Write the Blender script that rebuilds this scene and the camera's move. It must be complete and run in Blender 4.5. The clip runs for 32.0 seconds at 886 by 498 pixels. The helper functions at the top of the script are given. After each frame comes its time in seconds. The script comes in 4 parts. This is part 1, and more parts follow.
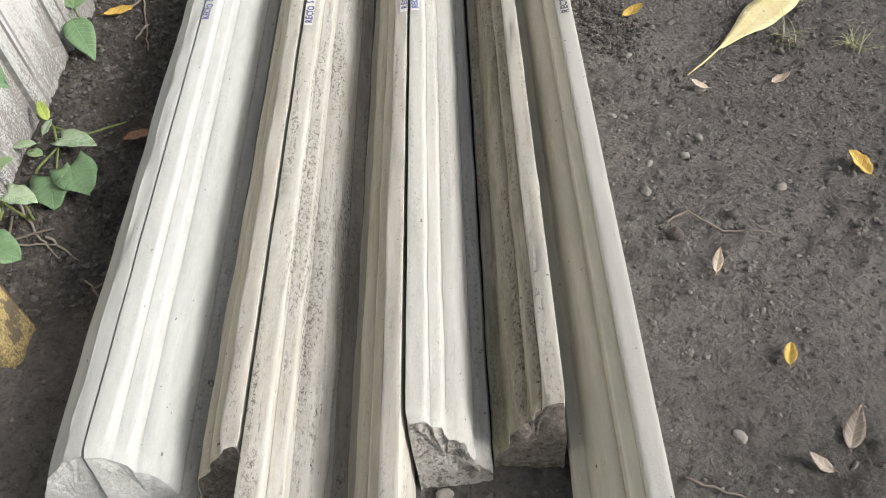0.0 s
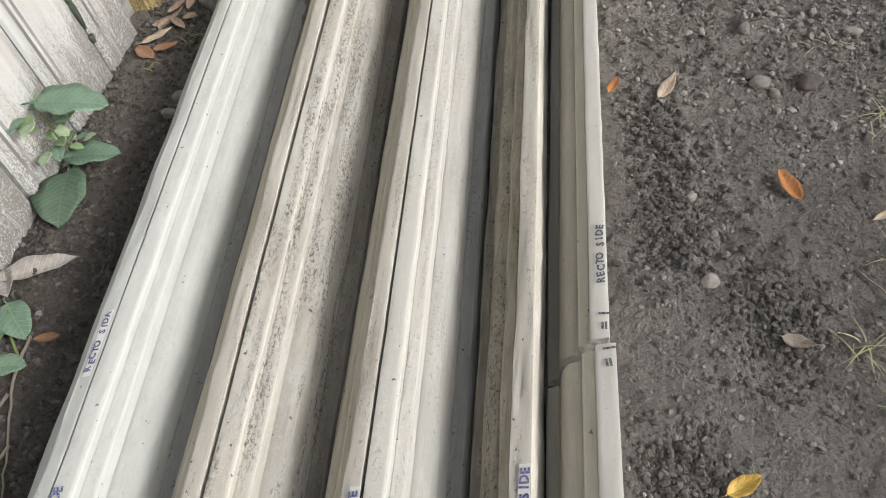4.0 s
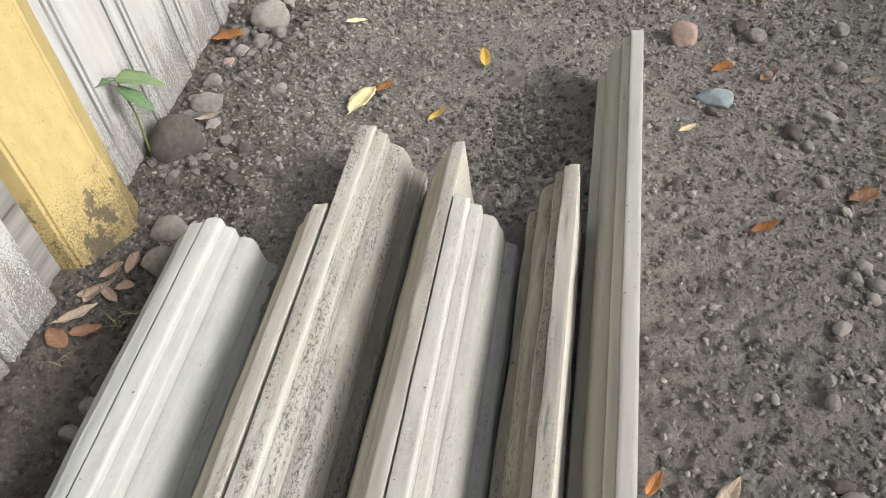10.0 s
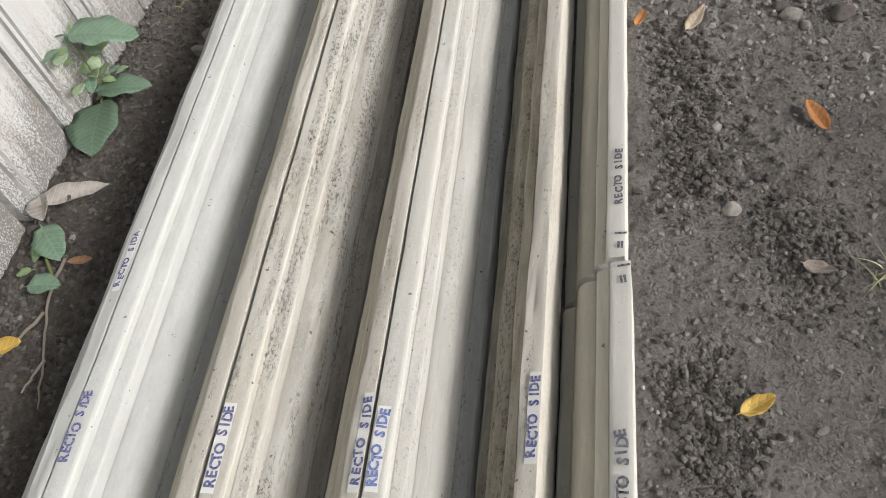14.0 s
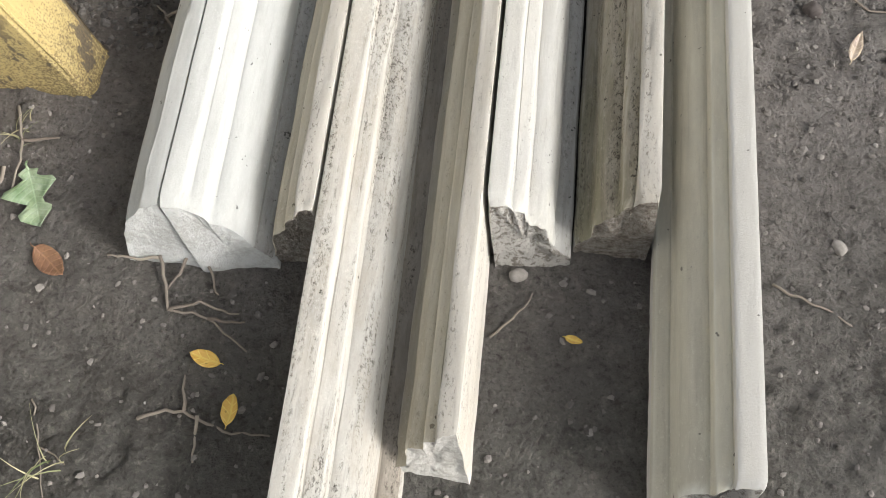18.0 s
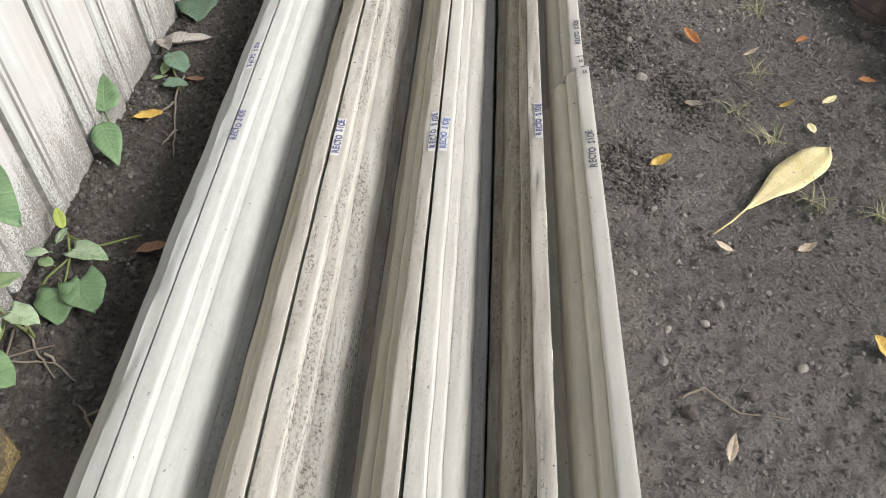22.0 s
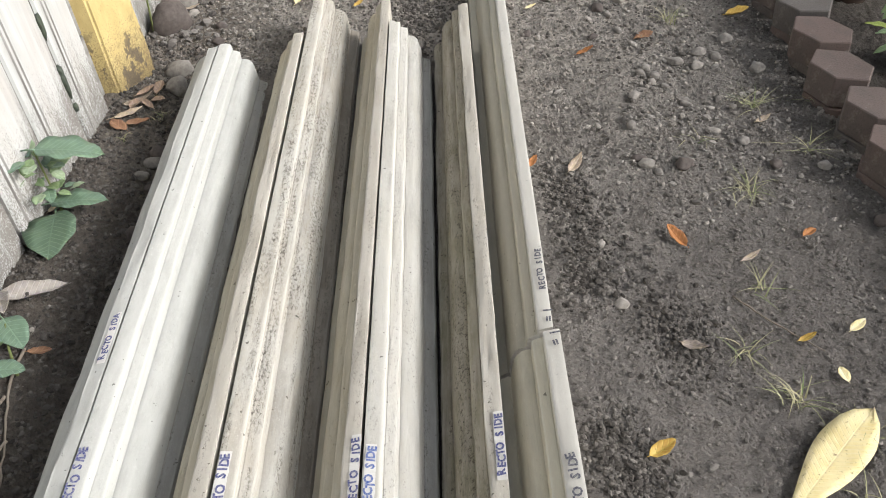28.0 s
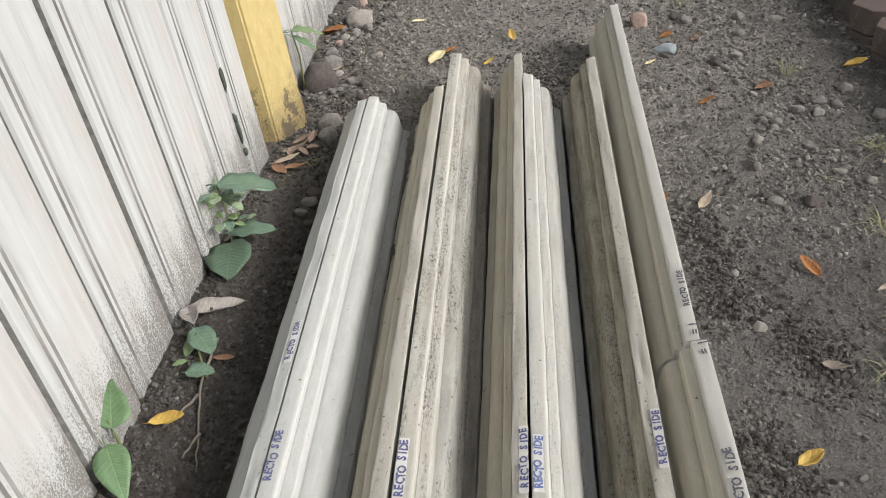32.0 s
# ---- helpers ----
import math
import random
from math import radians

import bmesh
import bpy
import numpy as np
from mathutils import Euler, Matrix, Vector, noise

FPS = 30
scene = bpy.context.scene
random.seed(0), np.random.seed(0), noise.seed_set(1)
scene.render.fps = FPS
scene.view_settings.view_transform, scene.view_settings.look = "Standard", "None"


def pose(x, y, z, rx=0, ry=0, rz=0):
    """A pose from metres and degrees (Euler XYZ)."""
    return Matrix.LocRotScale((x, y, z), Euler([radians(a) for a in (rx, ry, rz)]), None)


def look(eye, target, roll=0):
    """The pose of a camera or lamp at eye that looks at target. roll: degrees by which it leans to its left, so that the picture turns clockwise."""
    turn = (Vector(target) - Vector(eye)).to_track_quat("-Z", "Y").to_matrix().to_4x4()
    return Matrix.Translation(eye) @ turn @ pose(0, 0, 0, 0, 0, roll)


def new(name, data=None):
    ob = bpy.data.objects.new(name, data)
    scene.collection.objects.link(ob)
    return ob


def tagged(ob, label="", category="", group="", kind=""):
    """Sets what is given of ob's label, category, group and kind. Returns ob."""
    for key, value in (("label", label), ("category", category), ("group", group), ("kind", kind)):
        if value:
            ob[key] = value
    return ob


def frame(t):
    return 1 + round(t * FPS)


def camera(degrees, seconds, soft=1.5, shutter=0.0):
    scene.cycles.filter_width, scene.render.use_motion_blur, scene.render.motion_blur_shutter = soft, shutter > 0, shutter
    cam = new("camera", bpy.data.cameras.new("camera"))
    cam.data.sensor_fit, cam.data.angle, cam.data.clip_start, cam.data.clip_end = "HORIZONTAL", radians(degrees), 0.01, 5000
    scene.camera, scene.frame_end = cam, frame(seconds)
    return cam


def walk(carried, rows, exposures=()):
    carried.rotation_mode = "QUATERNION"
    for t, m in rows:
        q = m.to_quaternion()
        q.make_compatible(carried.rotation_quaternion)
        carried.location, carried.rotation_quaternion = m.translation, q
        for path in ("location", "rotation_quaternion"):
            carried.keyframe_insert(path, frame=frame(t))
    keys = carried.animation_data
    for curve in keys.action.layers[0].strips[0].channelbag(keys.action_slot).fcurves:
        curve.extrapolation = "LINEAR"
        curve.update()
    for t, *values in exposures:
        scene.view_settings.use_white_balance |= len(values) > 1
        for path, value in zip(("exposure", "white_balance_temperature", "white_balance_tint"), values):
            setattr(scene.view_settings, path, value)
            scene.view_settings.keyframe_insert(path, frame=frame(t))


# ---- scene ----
cam = camera(56.1, 32.0, soft=0.75)
SKY, SUN = 0.163, 1.78
EXPOSURES = [(0.0, 0.25), (1.0, 0.08), (4.0, 0.06), (10.0, 0.10), (13.0, 0.02), (15.0, 0.02), (17.5, 0.38), (20.0, 0.49), (22.0, 0.20), (28.0, 0.31), (30.0, 0.16), (32.0, 0.0)]
PATH = [
    (0, (0.167, 0.019, 1.098), (0.024, 1.353, -0.386), -9.2),
    (0.5, (0.187, 0.155, 1.103), (-0.044, 1.429, -0.422), -11.6),
    (1, (0.198, 0.284, 1.103), (-0.192, 1.534, -0.409), -12.5),
    (1.5, (0.135, 0.410, 1.120), (-0.200, 1.693, -0.376), -11.8),
    (2, (0.126, 0.509, 1.137), (-0.118, 1.879, -0.299), -12.4),
    (2.5, (0.230, 0.642, 1.108), (-0.098, 1.979, -0.343), -14.1),
    (3, (0.339, 0.772, 1.127), (-0.079, 2.012, -0.385), -13.9),
    (3.5, (0.351, 0.940, 1.134), (-0.086, 2.184, -0.370), -15.9),
    (4, (0.331, 1.192, 1.162), (-0.051, 2.434, -0.358), -15.7),
    (4.5, (0.318, 1.385, 1.194), (-0.100, 2.591, -0.346), -17.9),
    (6.5, (0.338, 1.753, 1.158), (-0.094, 3.059, -0.293), -11.8),
    (7, (0.346, 1.758, 1.170), (-0.094, 3.088, -0.257), -11.8),
    (7.5, (0.357, 1.765, 1.177), (-0.110, 3.128, -0.211), -13.0),
    (8, (0.356, 1.766, 1.182), (-0.111, 3.155, -0.179), -13.8),
    (8.5, (0.356, 1.791, 1.170), (-0.074, 3.181, -0.202), -12.6),
    (9, (0.353, 1.816, 1.163), (-0.001, 3.213, -0.224), -9.7),
    (9.5, (0.348, 1.857, 1.158), (0.039, 3.266, -0.226), -8.3),
    (10, (0.310, 1.860, 1.172), (-0.115, 3.242, -0.209), -10.5),
    (10.5, (0.277, 1.868, 1.162), (-0.210, 3.235, -0.215), -11.1),
    (11, (0.274, 1.863, 1.149), (-0.144, 3.234, -0.247), -9.6),
    (11.5, (0.275, 1.843, 1.145), (-0.113, 3.206, -0.265), -8.8),
    (12, (0.285, 1.796, 1.143), (-0.122, 3.135, -0.285), -9.5),
    (12.5, (0.268, 1.690, 1.137), (-0.100, 2.987, -0.339), -9.5),
    (13, (0.268, 1.490, 1.121), (-0.121, 2.765, -0.370), -13.1),
    (13.5, (0.317, 1.313, 1.125), (-0.116, 2.484, -0.436), -19.5),
    (14, (0.362, 1.128, 1.122), (-0.114, 2.303, -0.424), -19.0),
    (14.5, (0.379, 0.948, 1.114), (-0.153, 1.941, -0.538), -23.3),
    (15, (0.301, 0.708, 1.078), (-0.149, 1.690, -0.606), -25.3),
    (15.5, (0.280, 0.454, 1.049), (-0.077, 1.442, -0.653), -21.2),
    (17.5, (0.149, 0.154, 1.081), (-0.233, 0.944, -0.716), -20.9),
    (18, (0.139, 0.121, 1.072), (-0.184, 0.887, -0.747), -17.8),
    (18.5, (0.134, 0.106, 1.065), (-0.151, 0.827, -0.779), -16.4),
    (19, (0.124, 0.088, 1.065), (-0.211, 0.760, -0.788), -19.5),
    (19.5, (0.127, 0.082, 1.069), (-0.220, 0.712, -0.798), -19.0),
    (20, (0.141, 0.091, 1.066), (-0.203, 0.688, -0.811), -20.9),
    (20.5, (0.143, 0.129, 1.113), (-0.150, 1.037, -0.645), -12.2),
    (21, (0.149, 0.133, 1.162), (-0.123, 1.345, -0.405), -8.2),
    (21.5, (0.158, 0.135, 1.161), (-0.094, 1.533, -0.245), -6.7),
    (22, (0.168, 0.155, 1.178), (0.004, 1.600, -0.195), -4.2),
    (22.5, (0.167, 0.159, 1.187), (0.066, 1.719, -0.062), -2.5),
    (23, (0.174, 0.151, 1.211), (0.057, 1.790, 0.069), -2.9),
    (23.5, (0.175, 0.142, 1.213), (0.060, 1.812, 0.118), -2.8),
    (24, (0.172, 0.151, 1.207), (0.047, 1.806, 0.093), -3.3),
    (24.5, (0.176, 0.210, 1.189), (0.058, 1.802, -0.015), -4.8),
    (26.5, (0.111, 0.698, 1.147), (0.038, 1.987, -0.380), -4.1),
    (27, (0.150, 0.758, 1.164), (-0.003, 2.118, -0.294), -6.2),
    (27.5, (0.185, 0.815, 1.187), (0.147, 2.279, -0.176), -3.1),
    (28, (0.187, 0.834, 1.209), (0.133, 2.353, -0.090), -4.4),
    (28.5, (0.170, 0.823, 1.215), (0.056, 2.349, -0.073), -5.9),
    (29, (0.165, 0.802, 1.218), (-0.012, 2.348, -0.038), -6.7),
    (29.5, (0.170, 0.790, 1.219), (-0.019, 2.356, -0.009), -6.7),
    (30, (0.177, 0.783, 1.220), (0.010, 2.357, -0.002), -6.3),
    (30.5, (0.166, 0.770, 1.224), (-0.012, 2.355, 0.018), -6.7),
    (31, (0.136, 0.740, 1.229), (-0.057, 2.367, 0.081), -6.9),
    (31.5, (0.094, 0.692, 1.224), (-0.140, 2.327, 0.096), -7.6),
    (32, (0.070, 0.659, 1.217), (-0.188, 2.283, 0.079), -8.2),
]
walk(cam, [(t, look(eye, target, roll)) for t, eye, target, roll in PATH], EXPOSURES)

# ---- light: hazy sun from the open side of the yard, dim sky ----
SUN_FROM = Vector((0.78, -0.26, 0.47)).normalized()
world = bpy.data.worlds.new("sky")
scene.world = world
world.use_nodes = True
sky = world.node_tree.nodes.new("ShaderNodeTexSky")
sky.sky_type = "NISHITA"
sky.sun_disc = False
sky.sun_elevation = math.asin(SUN_FROM.z)
sky.sun_rotation = math.atan2(SUN_FROM.x, SUN_FROM.y)
sky.dust_density = 4.0
haze = world.node_tree.nodes.new("ShaderNodeHueSaturation")
haze.inputs["Saturation"].default_value = 0.35
world.node_tree.links.new(sky.outputs[0], haze.inputs["Color"])
world.node_tree.links.new(haze.outputs[0], world.node_tree.nodes["Background"].inputs[0])
world.node_tree.nodes["Background"].inputs[1].default_value = SKY
sun = new("sun", bpy.data.lights.new("sun", "SUN"))
sun.data.energy = SUN
sun.data.angle = radians(14)
sun.data.color = (1.0, 0.99, 0.985)
sun.matrix_world = look((0, 0, 5), Vector((0, 0, 5)) - SUN_FROM)


# ---- materials ----
class Mat:
    """A small builder of node materials."""

    def __init__(self, name, rough=0.85, spec=0.3):
        self.m = bpy.data.materials.new(name)
        self.m.use_nodes = True
        self.t = self.m.node_tree
        self.b = self.t.nodes["Principled BSDF"]
        self.b.inputs["Roughness"].default_value = rough
        self.b.inputs["Specular IOR Level"].default_value = spec
        self.b.inputs["Diffuse Roughness"].default_value = 1.0 if rough >= 0.9 else 0.6 if rough >= 0.7 else 0.0
        self.co = self.t.nodes.new("ShaderNodeTexCoord")

    def node(self, kind, **values):
        n = self.t.nodes.new(kind)
        for key, value in values.items():
            n.inputs[key].default_value = value
        return n

    def link(self, a, b):
        self.t.links.new(a, b)

    def coords(self, scale=(1, 1, 1), rot=(0, 0, 0)):
        n = self.node("ShaderNodeMapping", Scale=scale, Rotation=rot)
        self.link(self.co.outputs["Object"], n.inputs["Vector"])
        return n.outputs[0]

    def noise(self, scale, detail=5, stretch=(1, 1, 1), rough=0.6):
        n = self.node("ShaderNodeTexNoise", Scale=scale, Detail=detail, Roughness=rough)
        self.link(self.coords(stretch), n.inputs["Vector"])
        return n.outputs[0]

    def ramp(self, value, a, b, lo=0.0, hi=1.0):
        n = self.node("ShaderNodeMapRange")
        self.link(value, n.inputs["Value"])
        n.inputs["From Min"].default_value, n.inputs["From Max"].default_value = a, b
        n.inputs["To Min"].default_value, n.inputs["To Max"].default_value = lo, hi
        return n.outputs[0]

    def mix(self, fac, a, b, kind="MIX"):
        n = self.t.nodes.new("ShaderNodeMix")
        n.data_type, n.blend_type = "RGBA", kind
        for value, socket in ((fac, n.inputs[0]), (a, n.inputs[6]), (b, n.inputs[7])):
            if isinstance(value, (int, float)):
                socket.default_value = value
            elif isinstance(value, tuple):
                socket.default_value = (*value, 1)
            else:
                self.link(value, socket)
        return n.outputs[2]

    def math(self, kind, a, b):
        n = self.t.nodes.new("ShaderNodeMath")
        n.operation = kind
        for value, socket in ((a, n.inputs[0]), (b, n.inputs[1])):
            if isinstance(value, (int, float)):
                socket.default_value = value
            else:
                self.link(value, socket)
        return n.outputs[0]

    def random(self):
        return self.t.nodes.new("ShaderNodeObjectInfo").outputs["Random"]

    def island(self):
        return self.t.nodes.new("ShaderNodeNewGeometry").outputs["Random Per Island"]

    def done(self, colour, bump=None, strength=0.3, distance=0.01):
        if isinstance(colour, tuple):
            self.b.inputs["Base Color"].default_value = (*colour, 1)
        else:
            self.link(colour, self.b.inputs["Base Color"])
        if bump is not None:
            n = self.node("ShaderNodeBump", Strength=strength, Distance=distance)
            self.link(bump, n.inputs["Height"])
            self.link(n.outputs[0], self.b.inputs["Normal"])
        return self.m


def cast_stone(name, clean, dirt, amount, pits, rough=0.8, stain=None):
    """Cast cement moulding: stains, soft streaks along the length, crusted dark specks and pits."""
    k = Mat(name, rough, 0.25)
    streak = k.noise(30, 5, (1, 0.10, 1), 0.6)
    blotch = k.noise(9, 5, (1, 0.45, 1))
    crust = k.noise(210, 6, (1, 0.55, 1), 0.85)
    fine = k.noise(420, 3)
    where = k.noise(34, 5, (1, 0.075, 1), 0.7)
    colour = k.mix(k.ramp(streak, 0.35, 0.7), clean, tuple(c * (0.97 - 0.13 * amount) for c in clean))
    if stain:
        colour = k.mix(k.ramp(k.noise(5, 5, (1, 0.5, 1), 0.65), 0.44, 0.66, 0, 0.8 * amount), colour, stain)
    colour = k.mix(k.ramp(k.math("MULTIPLY", streak, blotch), 0.27, 0.40, 0, 0.75 * amount), colour, tuple(0.45 * c + 0.55 * d for c, d in zip(clean, dirt)))
    mottle = k.noise(48, 6, (1, 0.28, 1), 0.72)
    colour = k.mix(k.ramp(mottle, 0.47, 0.64, 0, 0.6 * amount), colour, stain or dirt)
    colour = k.mix(k.ramp(mottle, 0.45, 0.33, 0, 0.45 * amount), colour, tuple(min(0.74, c * 1.12 + 0.03) for c in clean))
    spots = k.math("MULTIPLY", k.ramp(crust, 0.60 - 0.07 * pits, 0.65 - 0.06 * pits), k.ramp(where, 0.47, 0.57, 0.04 * pits, 1.0))
    colour = k.mix(k.math("MULTIPLY", spots, min(0.85, 0.8 * pits)), colour, tuple(c * 0.5 for c in dirt))
    colour = k.mix(k.ramp(fine, 0.3, 0.7, 0, 0.10), colour, dirt)
    thin = k.noise(120, 4, (1, 0.05, 1), 0.7)
    colour = k.mix(k.ramp(thin, 0.56, 0.70, 0, 0.4 * amount), colour, dirt)
    scuff = k.math("MULTIPLY", k.ramp(crust, 0.43, 0.38), k.ramp(blotch, 0.4, 0.6))
    colour = k.mix(k.math("MULTIPLY", scuff, 0.5), colour, tuple(min(0.78, c * 1.25 + 0.03) for c in clean))
    # Convex edges paler: wear, with the bright ridge line put into the colour.
    worn_lit_edge = k.math("MULTIPLY", k.ramp(k.t.nodes.new("ShaderNodeNewGeometry").outputs["Pointiness"], 0.515, 0.56), k.ramp(crust, 0.36, 0.52, 0.35 * (0.3 + 0.7 * min(1.0, 2 * amount)), 0.9 * (0.3 + 0.7 * min(1.0, 2 * amount))))
    colour = k.mix(worn_lit_edge, colour, tuple(min(0.74, c * 1.18 + 0.05) for c in clean))
    holes = k.ramp(k.noise(75, 2), 0.72, 0.75)
    colour = k.mix(k.math("MULTIPLY", holes, 0.8), colour, tuple(c * 0.4 for c in dirt))
    height = k.math("ADD", k.math("ADD", k.math("MULTIPLY", streak, 0.4), k.math("MULTIPLY", crust, 0.35)), k.math("SUBTRACT", k.math("MULTIPLY", fine, 0.2), k.math("ADD", k.math("MULTIPLY", spots, 0.5 * pits), holes)))
    return k.done(colour, height, 0.55, 0.005)


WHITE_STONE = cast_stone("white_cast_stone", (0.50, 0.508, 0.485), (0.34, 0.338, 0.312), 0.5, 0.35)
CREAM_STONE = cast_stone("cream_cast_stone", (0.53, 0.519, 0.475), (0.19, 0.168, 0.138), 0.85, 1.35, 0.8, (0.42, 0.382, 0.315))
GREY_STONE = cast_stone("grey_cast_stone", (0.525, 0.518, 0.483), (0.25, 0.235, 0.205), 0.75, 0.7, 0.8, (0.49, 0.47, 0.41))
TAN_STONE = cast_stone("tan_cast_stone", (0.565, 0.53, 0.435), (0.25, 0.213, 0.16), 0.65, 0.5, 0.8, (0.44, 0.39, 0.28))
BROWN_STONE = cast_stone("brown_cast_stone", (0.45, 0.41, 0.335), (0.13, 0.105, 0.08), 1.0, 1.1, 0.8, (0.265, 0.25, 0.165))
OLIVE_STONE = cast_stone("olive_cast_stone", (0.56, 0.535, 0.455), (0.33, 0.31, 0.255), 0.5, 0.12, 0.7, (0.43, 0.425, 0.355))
# Lighter copy of OLIVE_STONE for 7a, its near-end light put into the colour.
LIT_OLIVE = cast_stone("lit_olive_cast_stone", (0.66, 0.63, 0.525), (0.34, 0.32, 0.262), 0.7, 0.3, 0.7, (0.49, 0.475, 0.40))
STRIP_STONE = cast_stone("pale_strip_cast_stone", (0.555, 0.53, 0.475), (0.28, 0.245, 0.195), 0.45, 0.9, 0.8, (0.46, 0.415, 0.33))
# Foot ledges a darker tone: stain, with the channel's shade put in.
GREY_LEDGE = cast_stone("stained_shaded_grey_ledge", (0.43, 0.425, 0.395), (0.20, 0.185, 0.16), 0.7, 0.9, 0.85, (0.31, 0.30, 0.265))
BROWN_LEDGE = cast_stone("stained_shaded_brown_ledge", (0.375, 0.34, 0.29), (0.14, 0.12, 0.095), 0.9, 1.2, 0.85, (0.24, 0.21, 0.172))
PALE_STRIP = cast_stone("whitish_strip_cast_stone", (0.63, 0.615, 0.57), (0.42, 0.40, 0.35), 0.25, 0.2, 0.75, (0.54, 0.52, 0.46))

k = Mat("smooth_white_break", 0.9, 0.15)
rough_break, patch = k.noise(130, 5, (1, 1, 1), 0.7), k.noise(22, 4)
END_WHITE = k.done(k.mix(k.ramp(k.math("MULTIPLY", rough_break, patch), 0.2, 0.36), (0.50, 0.508, 0.49), (0.38, 0.378, 0.355)), rough_break, 0.7, 0.008)
k = Mat("broken_cement", 0.95, 0.1)
rough_break = k.noise(90, 6, (1, 1, 1), 0.7)
END_STONE = k.done(k.mix(k.ramp(rough_break, 0.35, 0.68), (0.62, 0.61, 0.57), (0.42, 0.40, 0.36)), rough_break, 0.9, 0.012)
k = Mat("dirty_broken_cement", 0.95, 0.1)
rough_break = k.noise(95, 7, (1, 1, 1), 0.82)
END_DIRTY = k.done(k.mix(k.ramp(rough_break, 0.38, 0.62), (0.52, 0.48, 0.42), (0.19, 0.16, 0.13)), rough_break, 1.0, 0.02)

k = Mat("crumbled_cement", 0.95, 0.1)
rough_break, pit = k.noise(60, 7, (1, 1, 1), 0.8), k.noise(120, 4)
END_CRUMB = k.done(k.mix(k.ramp(k.math("MULTIPLY", rough_break, pit), 0.26, 0.16), (0.55, 0.53, 0.49), (0.27, 0.245, 0.21)), rough_break, 0.9, 0.025)

k = Mat("soil", 0.88, 0.22)
big, mid, fine = k.noise(1.6, 4), k.noise(13, 6), k.noise(150, 5, (1, 1, 1), 0.7)
soil = k.mix(k.ramp(big, 0.35, 0.65), (0.27, 0.25, 0.231), (0.21, 0.193, 0.178))
side = k.t.nodes.new("ShaderNodeSeparateXYZ")
k.link(k.co.outputs["Object"], side.inputs[0])
wander = k.math("MULTIPLY", k.math("SUBTRACT", k.noise(2.2, 5), 0.5), 1.4)
# Far soil paler: drier, plus the far end's brightness put into the colour.
dry = k.math("MULTIPLY", k.ramp(k.math("ADD", side.outputs[1], wander), 2.1, 3.3), k.ramp(k.math("ADD", side.outputs[0], wander), 1.25, 0.5))
soil = k.mix(k.math("MULTIPLY", dry, 0.95), soil, (0.46, 0.425, 0.383))
soil = k.mix(k.ramp(k.noise(5.5, 6, (1, 1, 1), 0.65), 0.53, 0.66, 0, 0.6), soil, (0.66, 0.645, 0.63), "MULTIPLY")
soil = k.mix(k.ramp(mid, 0.50, 0.70, 0, 0.5), soil, (0.118, 0.104, 0.093))
soil = k.mix(k.ramp(mid, 0.46, 0.32, 0, 0.4), soil, (0.26, 0.232, 0.208))
grit = k.noise(420, 3, (1, 1, 1), 0.8)
soil = k.mix(k.ramp(fine, 0.56, 0.68, 0, 0.45), soil, (0.37, 0.345, 0.315))
soil = k.mix(k.ramp(fine, 0.46, 0.34, 0, 0.55), soil, (0.07, 0.063, 0.056))
soil = k.mix(k.ramp(grit, 0.60, 0.74, 0, 0.30), soil, (0.33, 0.30, 0.27))
# Hollow and bed darkened: moist soil plus their shade put into the colour.
damp_shade = k.ramp(k.math("ADD", side.outputs[0], k.math("MULTIPLY", k.noise(5, 4), 0.3)), -0.22, -0.38, 0, 1.0)
damp_shade = k.math("MULTIPLY", damp_shade, k.ramp(k.math("ADD", side.outputs[1], wander), 0.45, 1.0))
damp_shade = k.math("MAXIMUM", damp_shade, k.ramp(k.math("ADD", side.outputs[0], k.math("MULTIPLY", wander, 0.25)), 1.25, 1.45))
soil = k.mix(damp_shade, soil, (0.60, 0.575, 0.545), "MULTIPLY")
# Near soil darkened: moisture plus a falloff of light painted into the colour.
wet_dim = k.ramp(k.math("ADD", side.outputs[1], k.math("MULTIPLY", wander, 0.35)), 0.75, 0.30)
soil = k.mix(wet_dim, soil, (0.60, 0.62, 0.60), "MULTIPLY")
lumps, chips = k.noise(62, 6, (1, 1, 1), 0.72), k.t.nodes.new("ShaderNodeTexVoronoi")
chips.inputs["Scale"].default_value = 95
k.link(k.coords(), chips.inputs["Vector"])
soil = k.mix(k.ramp(lumps, 0.46, 0.35, 0, 0.6), soil, (0.48, 0.46, 0.44), "MULTIPLY")
soil = k.mix(k.ramp(lumps, 0.55, 0.68, 0, 0.35), soil, (0.36, 0.325, 0.29))
relief = k.math("ADD", k.math("MULTIPLY", lumps, 1.7), k.math("ADD", k.math("MULTIPLY", fine, 0.5), k.math("MULTIPLY", chips.outputs["Distance"], -0.35)))
SOIL = k.done(soil, k.math("ADD", relief, k.math("MULTIPLY", grit, 0.15)), 1.0, 0.027)

k = Mat("clod", 0.97, 0.1)
CLOD = k.done(k.mix(k.island(), (0.12, 0.11, 0.101), (0.32, 0.297, 0.271)), k.noise(300, 4), 0.8, 0.005)
# Paler copy of CLOD that goes with the lightened far soil.
k = Mat("dry_clod", 0.97, 0.1)
DRY_CLOD = k.done(k.mix(k.island(), (0.11, 0.10, 0.091), (0.42, 0.392, 0.355)), k.noise(300, 4), 0.8, 0.005)
# Darker copy of CLOD for the hollow, moisture and shade in its colour.
k = Mat("damp_shade_clod", 0.9, 0.15)
